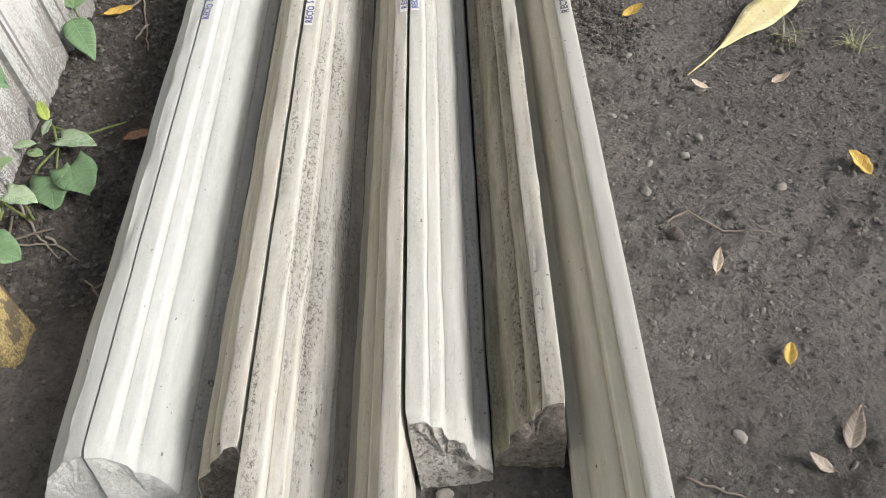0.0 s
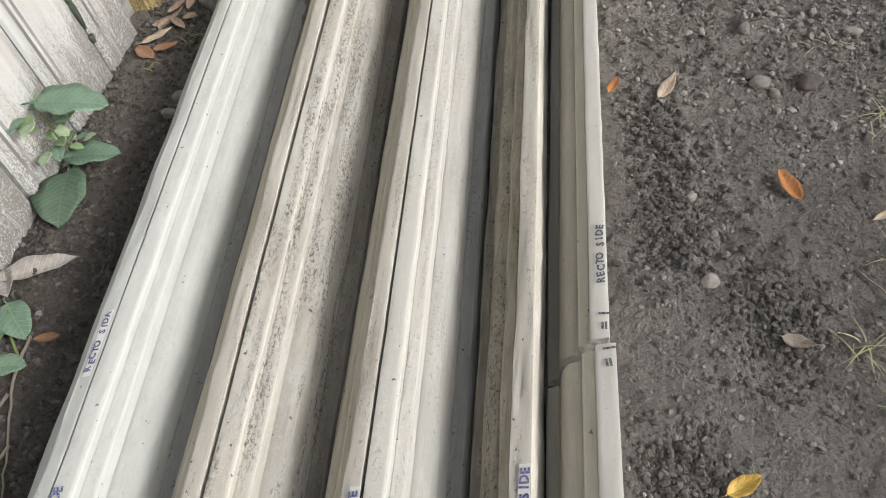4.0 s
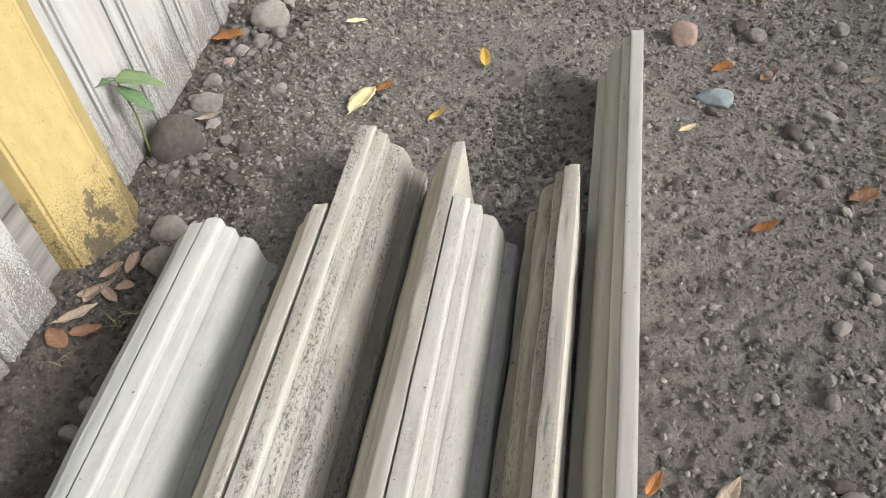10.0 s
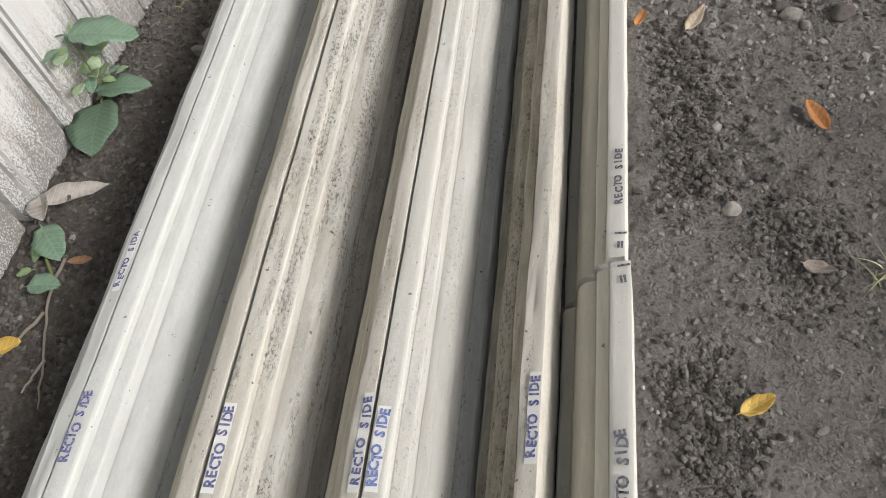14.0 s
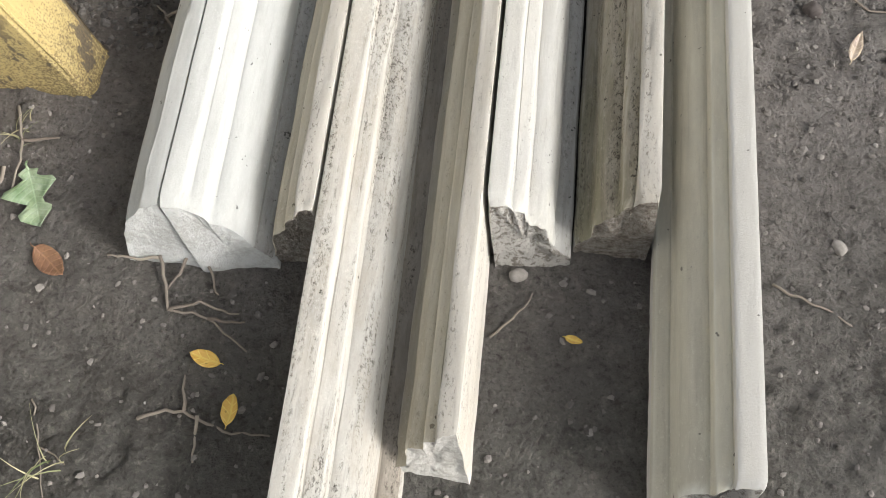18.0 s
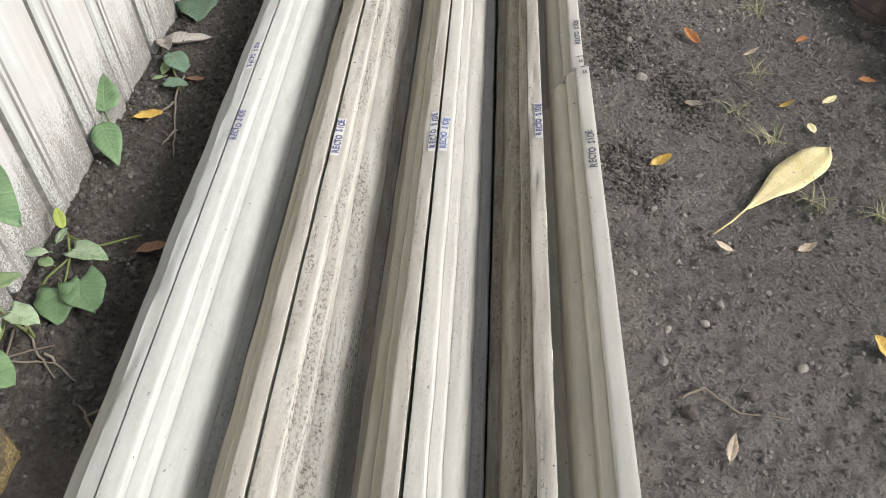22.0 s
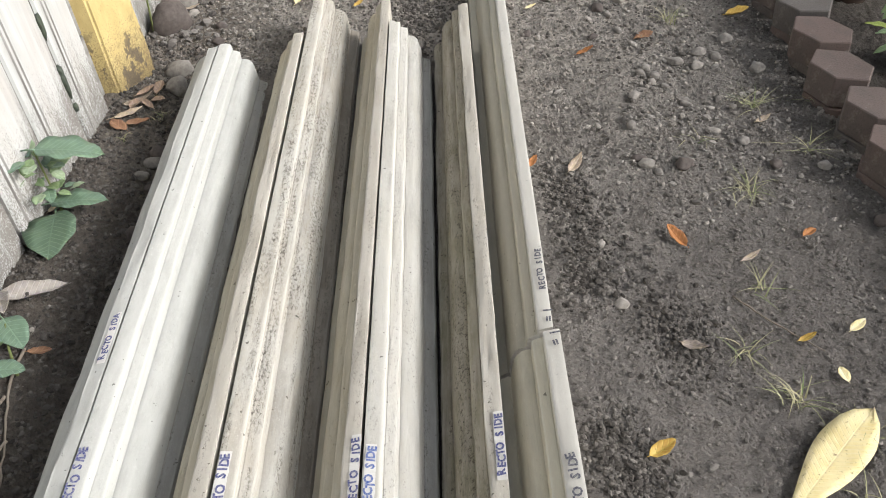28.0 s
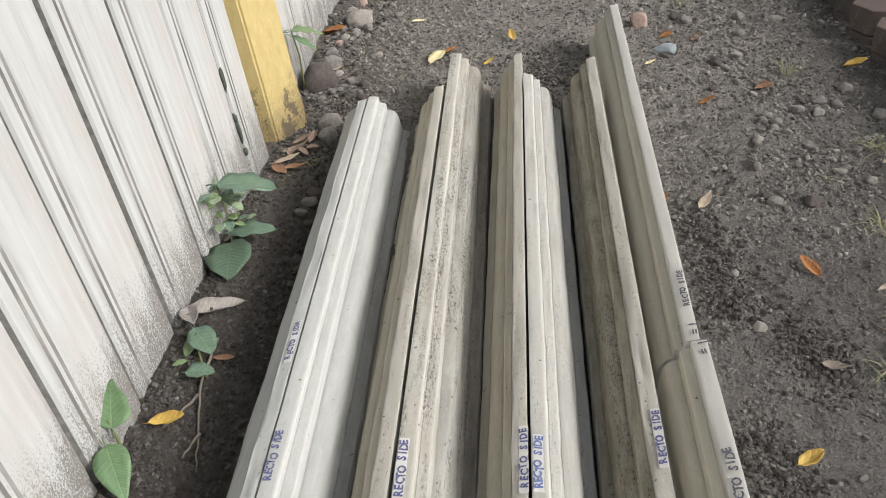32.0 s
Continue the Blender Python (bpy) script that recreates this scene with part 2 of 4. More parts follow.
DAMP_SHADE_CLOD = k.done(k.mix(k.island(), (0.055, 0.05, 0.046), (0.155, 0.144, 0.132)), k.noise(300, 4), 0.8, 0.005)
k = Mat("turned_clod", 0.95, 0.1)
TURNED_CLOD = k.done(k.mix(k.island(), (0.07, 0.063, 0.057), (0.19, 0.175, 0.158)), k.noise(300, 4), 0.8, 0.005)
k = Mat("dark_pebble", 0.75, 0.3)
DARK_PEBBLE = k.done(k.mix(k.island(), (0.075, 0.067, 0.062), (0.22, 0.205, 0.19)), k.noise(240, 4), 0.3, 0.003)
k = Mat("pebble", 0.75, 0.3)
pebble = k.mix(k.island(), (0.13, 0.12, 0.108), (0.44, 0.415, 0.38))
PEBBLE = k.done(k.mix(k.ramp(k.noise(160, 4), 0.4, 0.7, 0, 0.5), pebble, (0.12, 0.10, 0.09)), k.noise(240, 4), 0.3, 0.003)


def stone_mat(name, a, b):
    k = Mat(name, 0.8, 0.3)
    grain = k.noise(70, 6, (1, 1, 1), 0.7)
    return k.done(k.mix(k.ramp(grain, 0.35, 0.7), a, b), grain, 0.35, 0.004)


STONES = {
    "grey": stone_mat("grey_stone", (0.29, 0.272, 0.248), (0.155, 0.14, 0.125)),
    "dark": stone_mat("dark_stone", (0.135, 0.115, 0.105), (0.075, 0.063, 0.058)),
    "pink": stone_mat("pink_stone", (0.46, 0.34, 0.29), (0.27, 0.20, 0.17)),
    "white": stone_mat("white_stone", (0.37, 0.345, 0.315), (0.235, 0.215, 0.19)),
    "blue": stone_mat("blue_grey_stone", (0.36, 0.40, 0.41), (0.22, 0.25, 0.27)),
}


def leaf_mat(name, a, b, spots=(0.10, 0.06, 0.03), amount=0.5, rough=0.55, through_light=0.15, veins=0.3):
    k = Mat(name, rough, 0.35)
    blotch, fine = k.noise(28, 5), k.noise(160, 4)
    colour = k.mix(k.ramp(blotch, 0.4, 0.65), a, b)
    colour = k.mix(k.ramp(fine, 0.60, 0.72, 0, amount), colour, spots)
    axis_of = k.t.nodes.new("ShaderNodeSeparateXYZ")
    k.link(k.co.outputs["Object"], axis_of.inputs[0])
    away = k.math("ABSOLUTE", axis_of.outputs[0], 0.0)
    rib = k.math("MAXIMUM", k.ramp(k.math("SINE", k.math("SUBTRACT", k.math("MULTIPLY", axis_of.outputs[1], 560.0), k.math("MULTIPLY", away, 430.0)), 0.0), 0.72, 0.98), k.ramp(away, 0.0018, 0.0008))
    colour = k.mix(k.math("MULTIPLY", rib, veins), colour, tuple(min(0.8, c * 1.55 + 0.02) for c in a))
    k.b.inputs["Subsurface Weight"].default_value = through_light
    k.b.inputs["Subsurface Radius"].default_value = (0.004, 0.004, 0.001)
    return k.done(colour, k.math("SUBTRACT", k.math("MULTIPLY", fine, 0.5), rib), 0.45, 0.002)


LEAVES = {
    "yellow": leaf_mat("yellow_leaf", (0.66, 0.45, 0.12), (0.52, 0.32, 0.07)),
    "pale": leaf_mat("pale_yellow_leaf", (0.86, 0.76, 0.45), (0.82, 0.69, 0.35), (0.24, 0.15, 0.05), 0.65),
    "orange": leaf_mat("orange_leaf", (0.43, 0.19, 0.065), (0.28, 0.12, 0.045)),
    "brown": leaf_mat("brown_leaf", (0.30, 0.17, 0.10), (0.19, 0.10, 0.06)),
    "tan": leaf_mat("dried_tan_leaf", (0.52, 0.43, 0.33), (0.36, 0.28, 0.21)),
    "grey": leaf_mat("dried_grey_leaf", (0.33, 0.28, 0.23), (0.22, 0.18, 0.145)),
    "green": leaf_mat("green_leaf", (0.165, 0.262, 0.135), (0.125, 0.212, 0.105), (0.30, 0.38, 0.25), 0.2, 0.4, veins=0.22),
    "deep": leaf_mat("deep_green_leaf", (0.115, 0.172, 0.115), (0.085, 0.135, 0.088), (0.20, 0.26, 0.18), 0.15, 0.42, veins=0.35),
    "sage": leaf_mat("sage_leaf", (0.165, 0.248, 0.175), (0.12, 0.188, 0.128), (0.32, 0.39, 0.30), 0.25, 0.38, veins=0.3),
    "lime": leaf_mat("lime_leaf", (0.34, 0.40, 0.10), (0.24, 0.31, 0.07), (0.12, 0.16, 0.04), 0.25, 0.5, veins=0.15),
    "light": leaf_mat("light_green_leaf", (0.235, 0.325, 0.165), (0.18, 0.262, 0.125), (0.12, 0.19, 0.08), 0.2, 0.45, veins=0.15),
    "mottled": leaf_mat("mottled_green_leaf", (0.36, 0.44, 0.30), (0.16, 0.25, 0.125), (0.12, 0.19, 0.08), 0.3, 0.45, veins=0.15),
    "dark": leaf_mat("dark_vine_leaf", (0.06, 0.075, 0.055), (0.035, 0.045, 0.033)),
    "speckled": leaf_mat("speckled_pale_leaf", (0.80, 0.70, 0.40), (0.72, 0.60, 0.29), (0.20, 0.12, 0.04), 0.85, veins=0.12),
    "ash": leaf_mat("ash_grey_leaf", (0.40, 0.37, 0.335), (0.27, 0.245, 0.22), (0.14, 0.11, 0.09), 0.5),
    "litter": leaf_mat("dry_litter_leaf", (0.35, 0.262, 0.205), (0.24, 0.17, 0.13)),
    "pink": leaf_mat("pinkish_leaf", (0.55, 0.28, 0.20), (0.42, 0.20, 0.14)),
}
k = Mat("grass_blade", 0.6, 0.3)
GRASS = k.done(k.mix(k.ramp(k.island(), 0.0, 0.7), (0.14, 0.20, 0.075), (0.40, 0.375, 0.23)))
k = Mat("straw", 0.8, 0.2)
STRAW = k.done(k.mix(k.island(), (0.33, 0.29, 0.24), (0.17, 0.14, 0.115)))
k = Mat("stem", 0.7, 0.2)
STEM = k.done((0.16, 0.19, 0.07))

# old white paint, rubbed off in specks towards the foot where soil splashed up
k = Mat("old_white_board", 0.7, 0.3)
grain, blotch, speck = k.noise(60, 6, (1, 1, 0.05)), k.noise(5, 4), k.noise(270, 5, (1, 1, 0.8), 0.85)
drip = k.noise(26, 5, (1, 1, 0.07), 0.7)
sep = k.t.nodes.new("ShaderNodeSeparateXYZ")
k.link(k.co.outputs["Object"], sep.inputs[0])
rough_line = k.math("ADD", k.math("MULTIPLY", k.math("SUBTRACT", blotch, 0.5), -0.45), k.math("MULTIPLY", k.math("SUBTRACT", drip, 0.5), -0.25))
splash = k.ramp(k.math("ADD", sep.outputs[2], rough_line), 0.0, 0.34, 1, 0)
paint = k.mix(k.ramp(grain, 0.35, 0.7), (0.515, 0.528, 0.522), (0.43, 0.436, 0.425))
paint = k.mix(k.ramp(k.noise(9, 5, (1, 1, 0.3), 0.65), 0.50, 0.68, 0, 0.5), paint, (0.44, 0.41, 0.38))
paint = k.mix(k.ramp(drip, 0.54, 0.70, 0, 0.6), paint, (0.30, 0.29, 0.275))
worn = k.ramp(k.math("ADD", k.math("ADD", k.math("MULTIPLY", speck, 0.88), k.math("MULTIPLY", grain, 0.12)), k.math("MULTIPLY", splash, 0.17)), 0.605, 0.635)
paint = k.mix(k.math("MULTIPLY", worn, k.ramp(splash, 0.0, 0.7, 0.10, 0.85)), paint, (0.14, 0.125, 0.11))
BOARD = k.done(paint, k.math("ADD", grain, k.math("MULTIPLY", worn, -0.6)), 0.35, 0.004)

# Grey for the added boards and board edges, the gaps' shade as colour.
k = Mat("weathered_shade_board", 0.9, 0.15)
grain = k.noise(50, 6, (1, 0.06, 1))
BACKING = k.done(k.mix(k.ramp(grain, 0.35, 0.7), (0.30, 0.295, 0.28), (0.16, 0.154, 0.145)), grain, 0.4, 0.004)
# Grooves darkened in the colour: grime and the shade inside them.
k = Mat("grimy_shaded_groove", 0.9, 0.15)
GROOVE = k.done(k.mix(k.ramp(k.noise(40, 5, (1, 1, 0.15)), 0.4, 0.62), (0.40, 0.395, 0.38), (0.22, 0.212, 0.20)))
k = Mat("old_yellow_paint", 0.65, 0.3)
grain, blotch, speck = k.noise(40, 6, (1, 1, 0.4)), k.noise(6, 5), k.noise(270, 4, (1, 1, 0.9), 0.8)
sep = k.t.nodes.new("ShaderNodeSeparateXYZ")
k.link(k.co.outputs["Object"], sep.inputs[0])
splash = k.ramp(k.math("ADD", sep.outputs[2], k.math("MULTIPLY", k.math("SUBTRACT", blotch, 0.5), -0.4)), 0.0, 0.24, 1, 0)
paint = k.mix(k.ramp(grain, 0.3, 0.7), (0.585, 0.47, 0.215), (0.48, 0.37, 0.16))
worn = k.ramp(k.math("ADD", speck, k.math("MULTIPLY", splash, 0.21)), 0.59, 0.70)
paint = k.mix(k.math("MULTIPLY", worn, 0.85), paint, (0.17, 0.125, 0.07))
stripped = k.math("MULTIPLY", k.ramp(k.noise(17, 5, (1, 1, 0.7), 0.7), 0.55, 0.575), k.ramp(splash, 0.05, 0.5))
paint = k.mix(k.math("MULTIPLY", stripped, 0.85), paint, (0.105, 0.085, 0.066))
YELLOW = k.done(paint, k.math("ADD", grain, k.math("MULTIPLY", worn, -0.8)), 0.35, 0.005)

k = Mat("brown_paver", 0.85, 0.25)
grain, blotch = k.noise(180, 5), k.noise(14, 4)
paver = k.mix(k.random(), (0.172, 0.124, 0.110), (0.142, 0.134, 0.127))
paver = k.mix(k.ramp(blotch, 0.45, 0.65, 0, 0.6), paver, (0.125, 0.11, 0.098))
paver = k.mix(k.ramp(k.noise(9, 5, (1, 1, 1), 0.7), 0.60, 0.68, 0, 0.45), paver, (0.33, 0.29, 0.26))
PAVER = k.done(k.mix(k.ramp(grain, 0.5, 0.7, 0, 0.4), paver, (0.07, 0.06, 0.05)), grain, 0.4, 0.004)
k = Mat("black_plastic", 0.55, 0.4)
BLACK = k.done(k.mix(k.ramp(k.noise(30), 0.45, 0.7), (0.028, 0.030, 0.030), (0.09, 0.085, 0.075)))
k = Mat("terracotta", 0.85, 0.2)
CLAY = k.done(k.mix(k.ramp(k.noise(25), 0.4, 0.7), (0.085, 0.058, 0.047), (0.055, 0.042, 0.035)))


def ink_mat(name, colour):
    k = Mat(name, 0.6, 0.3)
    return k.done(k.mix(k.ramp(k.noise(300, 4), 0.35, 0.7), colour, tuple(0.5 * c + 0.28 for c in colour)))


BLUE_INK = ink_mat("blue_ink", (0.02, 0.03, 0.18))
LIGHT_INK = ink_mat("light_blue_ink", (0.045, 0.10, 0.33))
DARK_INK = ink_mat("dark_ink", (0.028, 0.028, 0.055))
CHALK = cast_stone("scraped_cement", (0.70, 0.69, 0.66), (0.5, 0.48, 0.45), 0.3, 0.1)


# ---- helpers of this scene ----
def smooth(a, b, v):
    v = min(1.0, max(0.0, (v - a) / (b - a)))
    return v * v * (3 - 2 * v)


def plane_z(x, y):
    """The yard falls away from the fence and rises gently along it."""
    x = max(-1.0, min(1.6, x))
    y = max(-2.5, min(7.0, y))
    return -0.1 * x + 0.02 * y


def ground_z(x, y):
    z = plane_z(x, y)
    if abs(x) > 4 or abs(y) > 9:
        return z
    trough = math.exp(-((x + 0.545) / 0.085) ** 2) * smooth(0.75, 1.15, y) * (1 - smooth(2.35, 2.9, y))
    z -= 0.036 * math.exp(-((x + 0.66) / 0.2) ** 2 - ((y - 2.82) / 0.36) ** 2)
    heap = math.exp(-((x + 0.70) / 0.09) ** 2) * 0.012
    v = Vector((x, y, 0))
    return z - 0.062 * trough + heap + 0.012 * noise.noise(v * 2.3) + 0.006 * noise.noise(v * 9) + (0.5 + 0.5 * smooth(-0.15, 0.25, noise.noise(v * 3.1 + Vector((7, 0, 0))))) * (0.009 * noise.noise(v * 24) + 0.013 * max(0.0, noise.noise(v * 43)) + 0.012 * max(0.0, noise.noise(v * 82)))


def mesh_of(name, verts, faces, material, shade=False):
    me = bpy.data.meshes.new(name)
    me.from_pydata([tuple(v) for v in verts], [], faces)
    me.materials.append(material)
    if shade:
        me.shade_smooth()
    me.update()
    return me


def part(name, data, parent, label="", matrix=None):
    """One mesh object under a thing or a part."""
    ob = new(name, data)
    ob.parent = parent
    if matrix is not None:
        ob.matrix_local = matrix
    return tagged(ob, label)


def from_bm(name, bm, material, shade=False):
    me = bpy.data.meshes.new(name)
    bm.normal_update()
    bm.to_mesh(me)
    bm.free()
    me.materials.append(material)
    if shade:
        me.shade_smooth()
    return me


# ---- ground: one sheet, fine where the camera passes ----
def axis(fine_lo, fine_hi, step, far):
    inner = list(np.arange(fine_lo, fine_hi + step / 2, step))
    out, d = [], step
    while (out[-1] if out else 0) < far:
        d *= 1.35
        out.append((out[-1] if out else 0) + d)
    return [fine_lo - o for o in reversed(out)] + inner + [fine_hi + o for o in out]


gx, gy = axis(-0.95, 1.65, 0.0082, 60), axis(-0.5, 5.3, 0.0092, 60)
verts = [(x, y, ground_z(x, y)) for y in gy for x in gx]
nx = len(gx)
faces = [(j * nx + i, j * nx + i + 1, (j + 1) * nx + i + 1, (j + 1) * nx + i) for j in range(len(gy) - 1) for i in range(nx - 1)]
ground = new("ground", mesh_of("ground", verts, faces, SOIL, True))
tagged(ground, "dark grey-brown bare soil with crumbs, moist patches and shade in its colour", "ground", kind="structure")

# ---- cast mouldings ----
# steps of the moulded face: share of the width from the flat back, drop below the top edge
STEPS = ((0.0, 0.0), (0.02, -0.0006), (0.12, 0.001), (0.245, 0.0036), (0.2665, 0.0055), (0.2715, 0.0185), (0.280, 0.0196), (0.29, 0.0190), (0.38, 0.0225), (0.440, 0.0265), (0.451, 0.0300), (0.4545, 0.0470), (0.463, 0.0489), (0.475, 0.0484),
         (0.56, 0.0505), (0.63, 0.0545), (0.69, 0.062), (0.735, 0.0735), (0.765, 0.089), (0.778, 0.106), (0.784, 0.1165), (0.80, 0.1195), (0.82, 0.1190), (0.97, 0.127), (1.0, 0.134))


def denser(line, most):
    out = [line[0]]
    for a, b in zip(line, line[1:]):
        n = max(1, math.ceil(max(abs(b[0] - a[0]) * 0.1, abs(b[1] - a[1])) / most))
        out += [(a[0] + (b[0] - a[0]) * q / n, a[1] + (b[1] - a[1]) * q / n) for q in range(1, n + 1)]
    return out


OGEE = ((0.0, 0.0), (0.02, -0.0006), (0.12, 0.001), (0.245, 0.0036), (0.262, 0.0065), (0.2715, 0.0135), (0.30, 0.0185), (0.42, 0.024), (0.55, 0.034), (0.66, 0.048), (0.74, 0.066), (0.784, 0.084), (0.84, 0.104), (0.92, 0.122), (1.0, 0.142))
TALL = 0.185


def moulding(name, near, far, width, side, material, end_material, label, seed, chips=0.004, strip=None, cut=(1.0, 1.0), foot=None, slant=0.03, skew=0.0, section=STEPS, erode=0.3):
    """A cast cornice length. near, far: back edge's x, y and top's z; side: +1 when the moulded face looks to +x, -1 to -x;
    slant, skew: how far the near end's foot and its moulded corner stand out or back;
    erode: how far the near end's steps are worn round."""
    a, b = Vector(near), Vector(far)
    profile = denser(section, 0.005)
    strip_end = next(i for i, p in enumerate(profile) if p[0] >= 0.2714)
    face_end = next(i for i, p in enumerate(profile) if p[0] >= 0.7839)
    length = (b - a).length
    ahead = (b - a).normalized()
    right = ahead.cross(Vector((0, 0, 1))).normalized()
    up = right.cross(ahead)
    base = Matrix.Translation(a) @ Matrix((right, ahead, up)).transposed().to_4x4()
    root = new(name)
    root.empty_display_size = 0.05
    root.matrix_world = base
    tagged(root, label, "concrete profile", "cast concrete profiles laid in a row")
    ring = [(u * width * side, -d) for u, d in profile] + [(width * side, -0.15), (width * side, -TALL), (width * side * 0.5, -TALL), (0.0, -TALL), (0.0, -0.15), (0.0, -0.11), (0.0, -0.07), (0.0, -0.03)]
    count = int(length / 0.03)
    places = [0.0, 0.005, 0.012, 0.02] + [length * j / count for j in range(1, count)] + [length - 0.012, length - 0.005, length]
    steps = len(places) - 1
    middle = (0.45 * width * side, -0.09)
    soft = list(ring)
    for _ in range(24):
        soft = [soft[0]] + [tuple((soft[i - 1][c] + 2 * soft[i][c] + soft[i + 1][c]) / 4 for c in (0, 1)) for i in range(1, len(profile))] + soft[len(profile):]

    def at(i, s):
        u, z = ring[i]
        if s < 0.05 and i < len(profile):
            e = min(1.0, max(0.0, erode * (1 - s / 0.05) * (1.0 + 1.2 * noise.noise(Vector((u * 26, s * 34, z * 26 + seed))))))
            u, z = u + (soft[i][0] - u) * e, z + (soft[i][1] - z) * e
        v = Vector((u * 40 + seed * 7.1, s * 9, z * 40))
        w = Vector((u * 150 + seed, s * 38, z * 150))
        edge = 0.0
        if s < 0.001 or s > length - 0.001:
            way = 1 if s < 0.001 else -1
            edge = way * cut[0 if way > 0 else 1] * (0.003 + 0.006 * noise.noise(Vector((u * 34, z * 42, seed * 3.3 + s))) + 0.0022 * noise.noise(Vector((u * 160, z * 160, seed + s))))
        n = noise.noise(v) * (0.0006 + 0.35 * chips) + min(0.0, noise.noise(w) + 0.25) * chips
        gap = min(s, length - s)
        worn = (max(0.0, 1 - gap / 0.022) ** 2 * max(0.0, 0.03 + 0.05 * (erode if s < 0.1 and i < len(profile) else 0.0) + 0.10 * noise.noise(Vector((u * 34 + seed, s * 40, z * 34)))) if gap < 0.022 else 0.0) * cut[0 if s < length / 2 else 1]
        if s < 0.3:
            edge += (1 - s / 0.3) * (slant * min(1.0, max(0.0, 1 + z / TALL)) + skew * abs(u) / width)
        u, z = u + (middle[0] - u) * worn, z + (middle[1] - z) * worn
        return (u + side * n * (0 if i == 0 else 1), s + edge, z + n)

    rows = [[at(i, s) for i in range(len(ring))] for s in places]
    m = len(ring)

    def strip_mesh(part_name, first, last, mat):
        vs = [row[i % m] for row in rows for i in range(first, last + 1)]
        c = last - first + 1
        fs = [(j * c + i, j * c + i + 1, (j + 1) * c + i + 1, (j + 1) * c + i) for j in range(steps) for i in range(c - 1)]
        if side < 0:
            fs = [tuple(reversed(f)) for f in fs]
        me = mesh_of(part_name, vs, fs, mat, True)
        me.set_sharp_from_angle(angle=radians(38))
        return me

    part("top_strip", strip_mesh("top_strip", 0, strip_end, strip or material), root, "flat pale top strip")
    part("moulded_face", strip_mesh("moulded_face", strip_end, face_end, material), root, "stepped and rounded face")
    part("foot_ledge", strip_mesh("foot_ledge", face_end, len(profile) - 1, foot or material), root, "flat stained ledge along the foot, shade in its tone on some lengths")
    part("back", strip_mesh("back", len(profile) - 1, m, strip or material), root, "flat cast back and foot")
    for row, way, rough in ((rows[0], -1, cut[0]), (rows[-1], 1, cut[1])):
        centre = (0.42 * width * side, sum(p[1] for p in row) / m, -0.10)
        vs, fs = list(row), []
        previous = list(range(m))
        for level in (0.85, 0.68, 0.5, 0.32, 0.16):
            start = len(vs)
            for i, p in enumerate(row):
                q = [centre[c] + (p[c] - centre[c]) * level for c in range(3)]
                q[1] += rough * (0.007 * noise.noise(Vector((q[0] * 45, q[2] * 45, seed * 5 + way))) + 0.004 * noise.noise(Vector((q[0] * 150, q[2] * 150, seed))))
                vs.append(tuple(q))
            for i in range(m):
                fs.append((previous[i], previous[(i + 1) % m], start + (i + 1) % m, start + i))
            previous = list(range(start, start + m))
        vs.append(centre)
        fs += [(previous[i], previous[(i + 1) % m], len(vs) - 1) for i in range(m)]
        if way * side > 0:
            fs = [tuple(reversed(f)) for f in fs]
        part("broken_end", mesh_of("broken_end", vs, fs, end_material, True), root, "rough broken end face")
    return root


PIECES = {}
WIDTHS = {}


def lay(key, *rest, **more):
    WIDTHS[key] = rest[2]
    PIECES[key] = moulding("concrete_profile", *rest, **more)


lay("1a", (-0.378, 0.496, 0.205), (-0.440, 2.87, 0.219), 0.104, -1, WHITE_STONE, END_WHITE, "white cast concrete profile facing the fence, chipped end", 1, slant=0.028, cut=(0.4, 0.6), section=OGEE, erode=0.9)
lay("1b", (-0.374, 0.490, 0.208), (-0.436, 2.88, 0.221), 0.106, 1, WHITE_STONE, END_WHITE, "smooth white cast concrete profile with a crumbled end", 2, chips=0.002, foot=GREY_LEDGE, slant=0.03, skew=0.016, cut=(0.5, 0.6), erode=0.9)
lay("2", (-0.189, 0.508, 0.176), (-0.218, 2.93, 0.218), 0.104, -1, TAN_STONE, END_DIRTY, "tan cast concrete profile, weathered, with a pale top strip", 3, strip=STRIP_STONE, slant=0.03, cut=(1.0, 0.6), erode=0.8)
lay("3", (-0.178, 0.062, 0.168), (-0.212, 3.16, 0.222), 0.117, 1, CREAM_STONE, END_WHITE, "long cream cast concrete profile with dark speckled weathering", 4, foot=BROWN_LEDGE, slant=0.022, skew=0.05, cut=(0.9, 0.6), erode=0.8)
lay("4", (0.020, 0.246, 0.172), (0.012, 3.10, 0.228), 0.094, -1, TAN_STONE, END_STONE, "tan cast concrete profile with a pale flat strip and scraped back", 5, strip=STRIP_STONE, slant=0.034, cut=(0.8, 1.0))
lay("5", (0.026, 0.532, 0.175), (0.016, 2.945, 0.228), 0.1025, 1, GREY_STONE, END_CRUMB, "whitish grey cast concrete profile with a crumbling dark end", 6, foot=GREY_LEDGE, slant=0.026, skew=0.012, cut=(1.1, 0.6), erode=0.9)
lay("6", (0.231, 0.568, 0.176), (0.229, 3.04, 0.222), 0.1005, -1, BROWN_STONE, END_DIRTY, "brown weathered cast concrete profile with a chipped pale strip", 7, chips=0.006, strip=STRIP_STONE, slant=0.004, cut=(1.0, 0.7), erode=0.7)
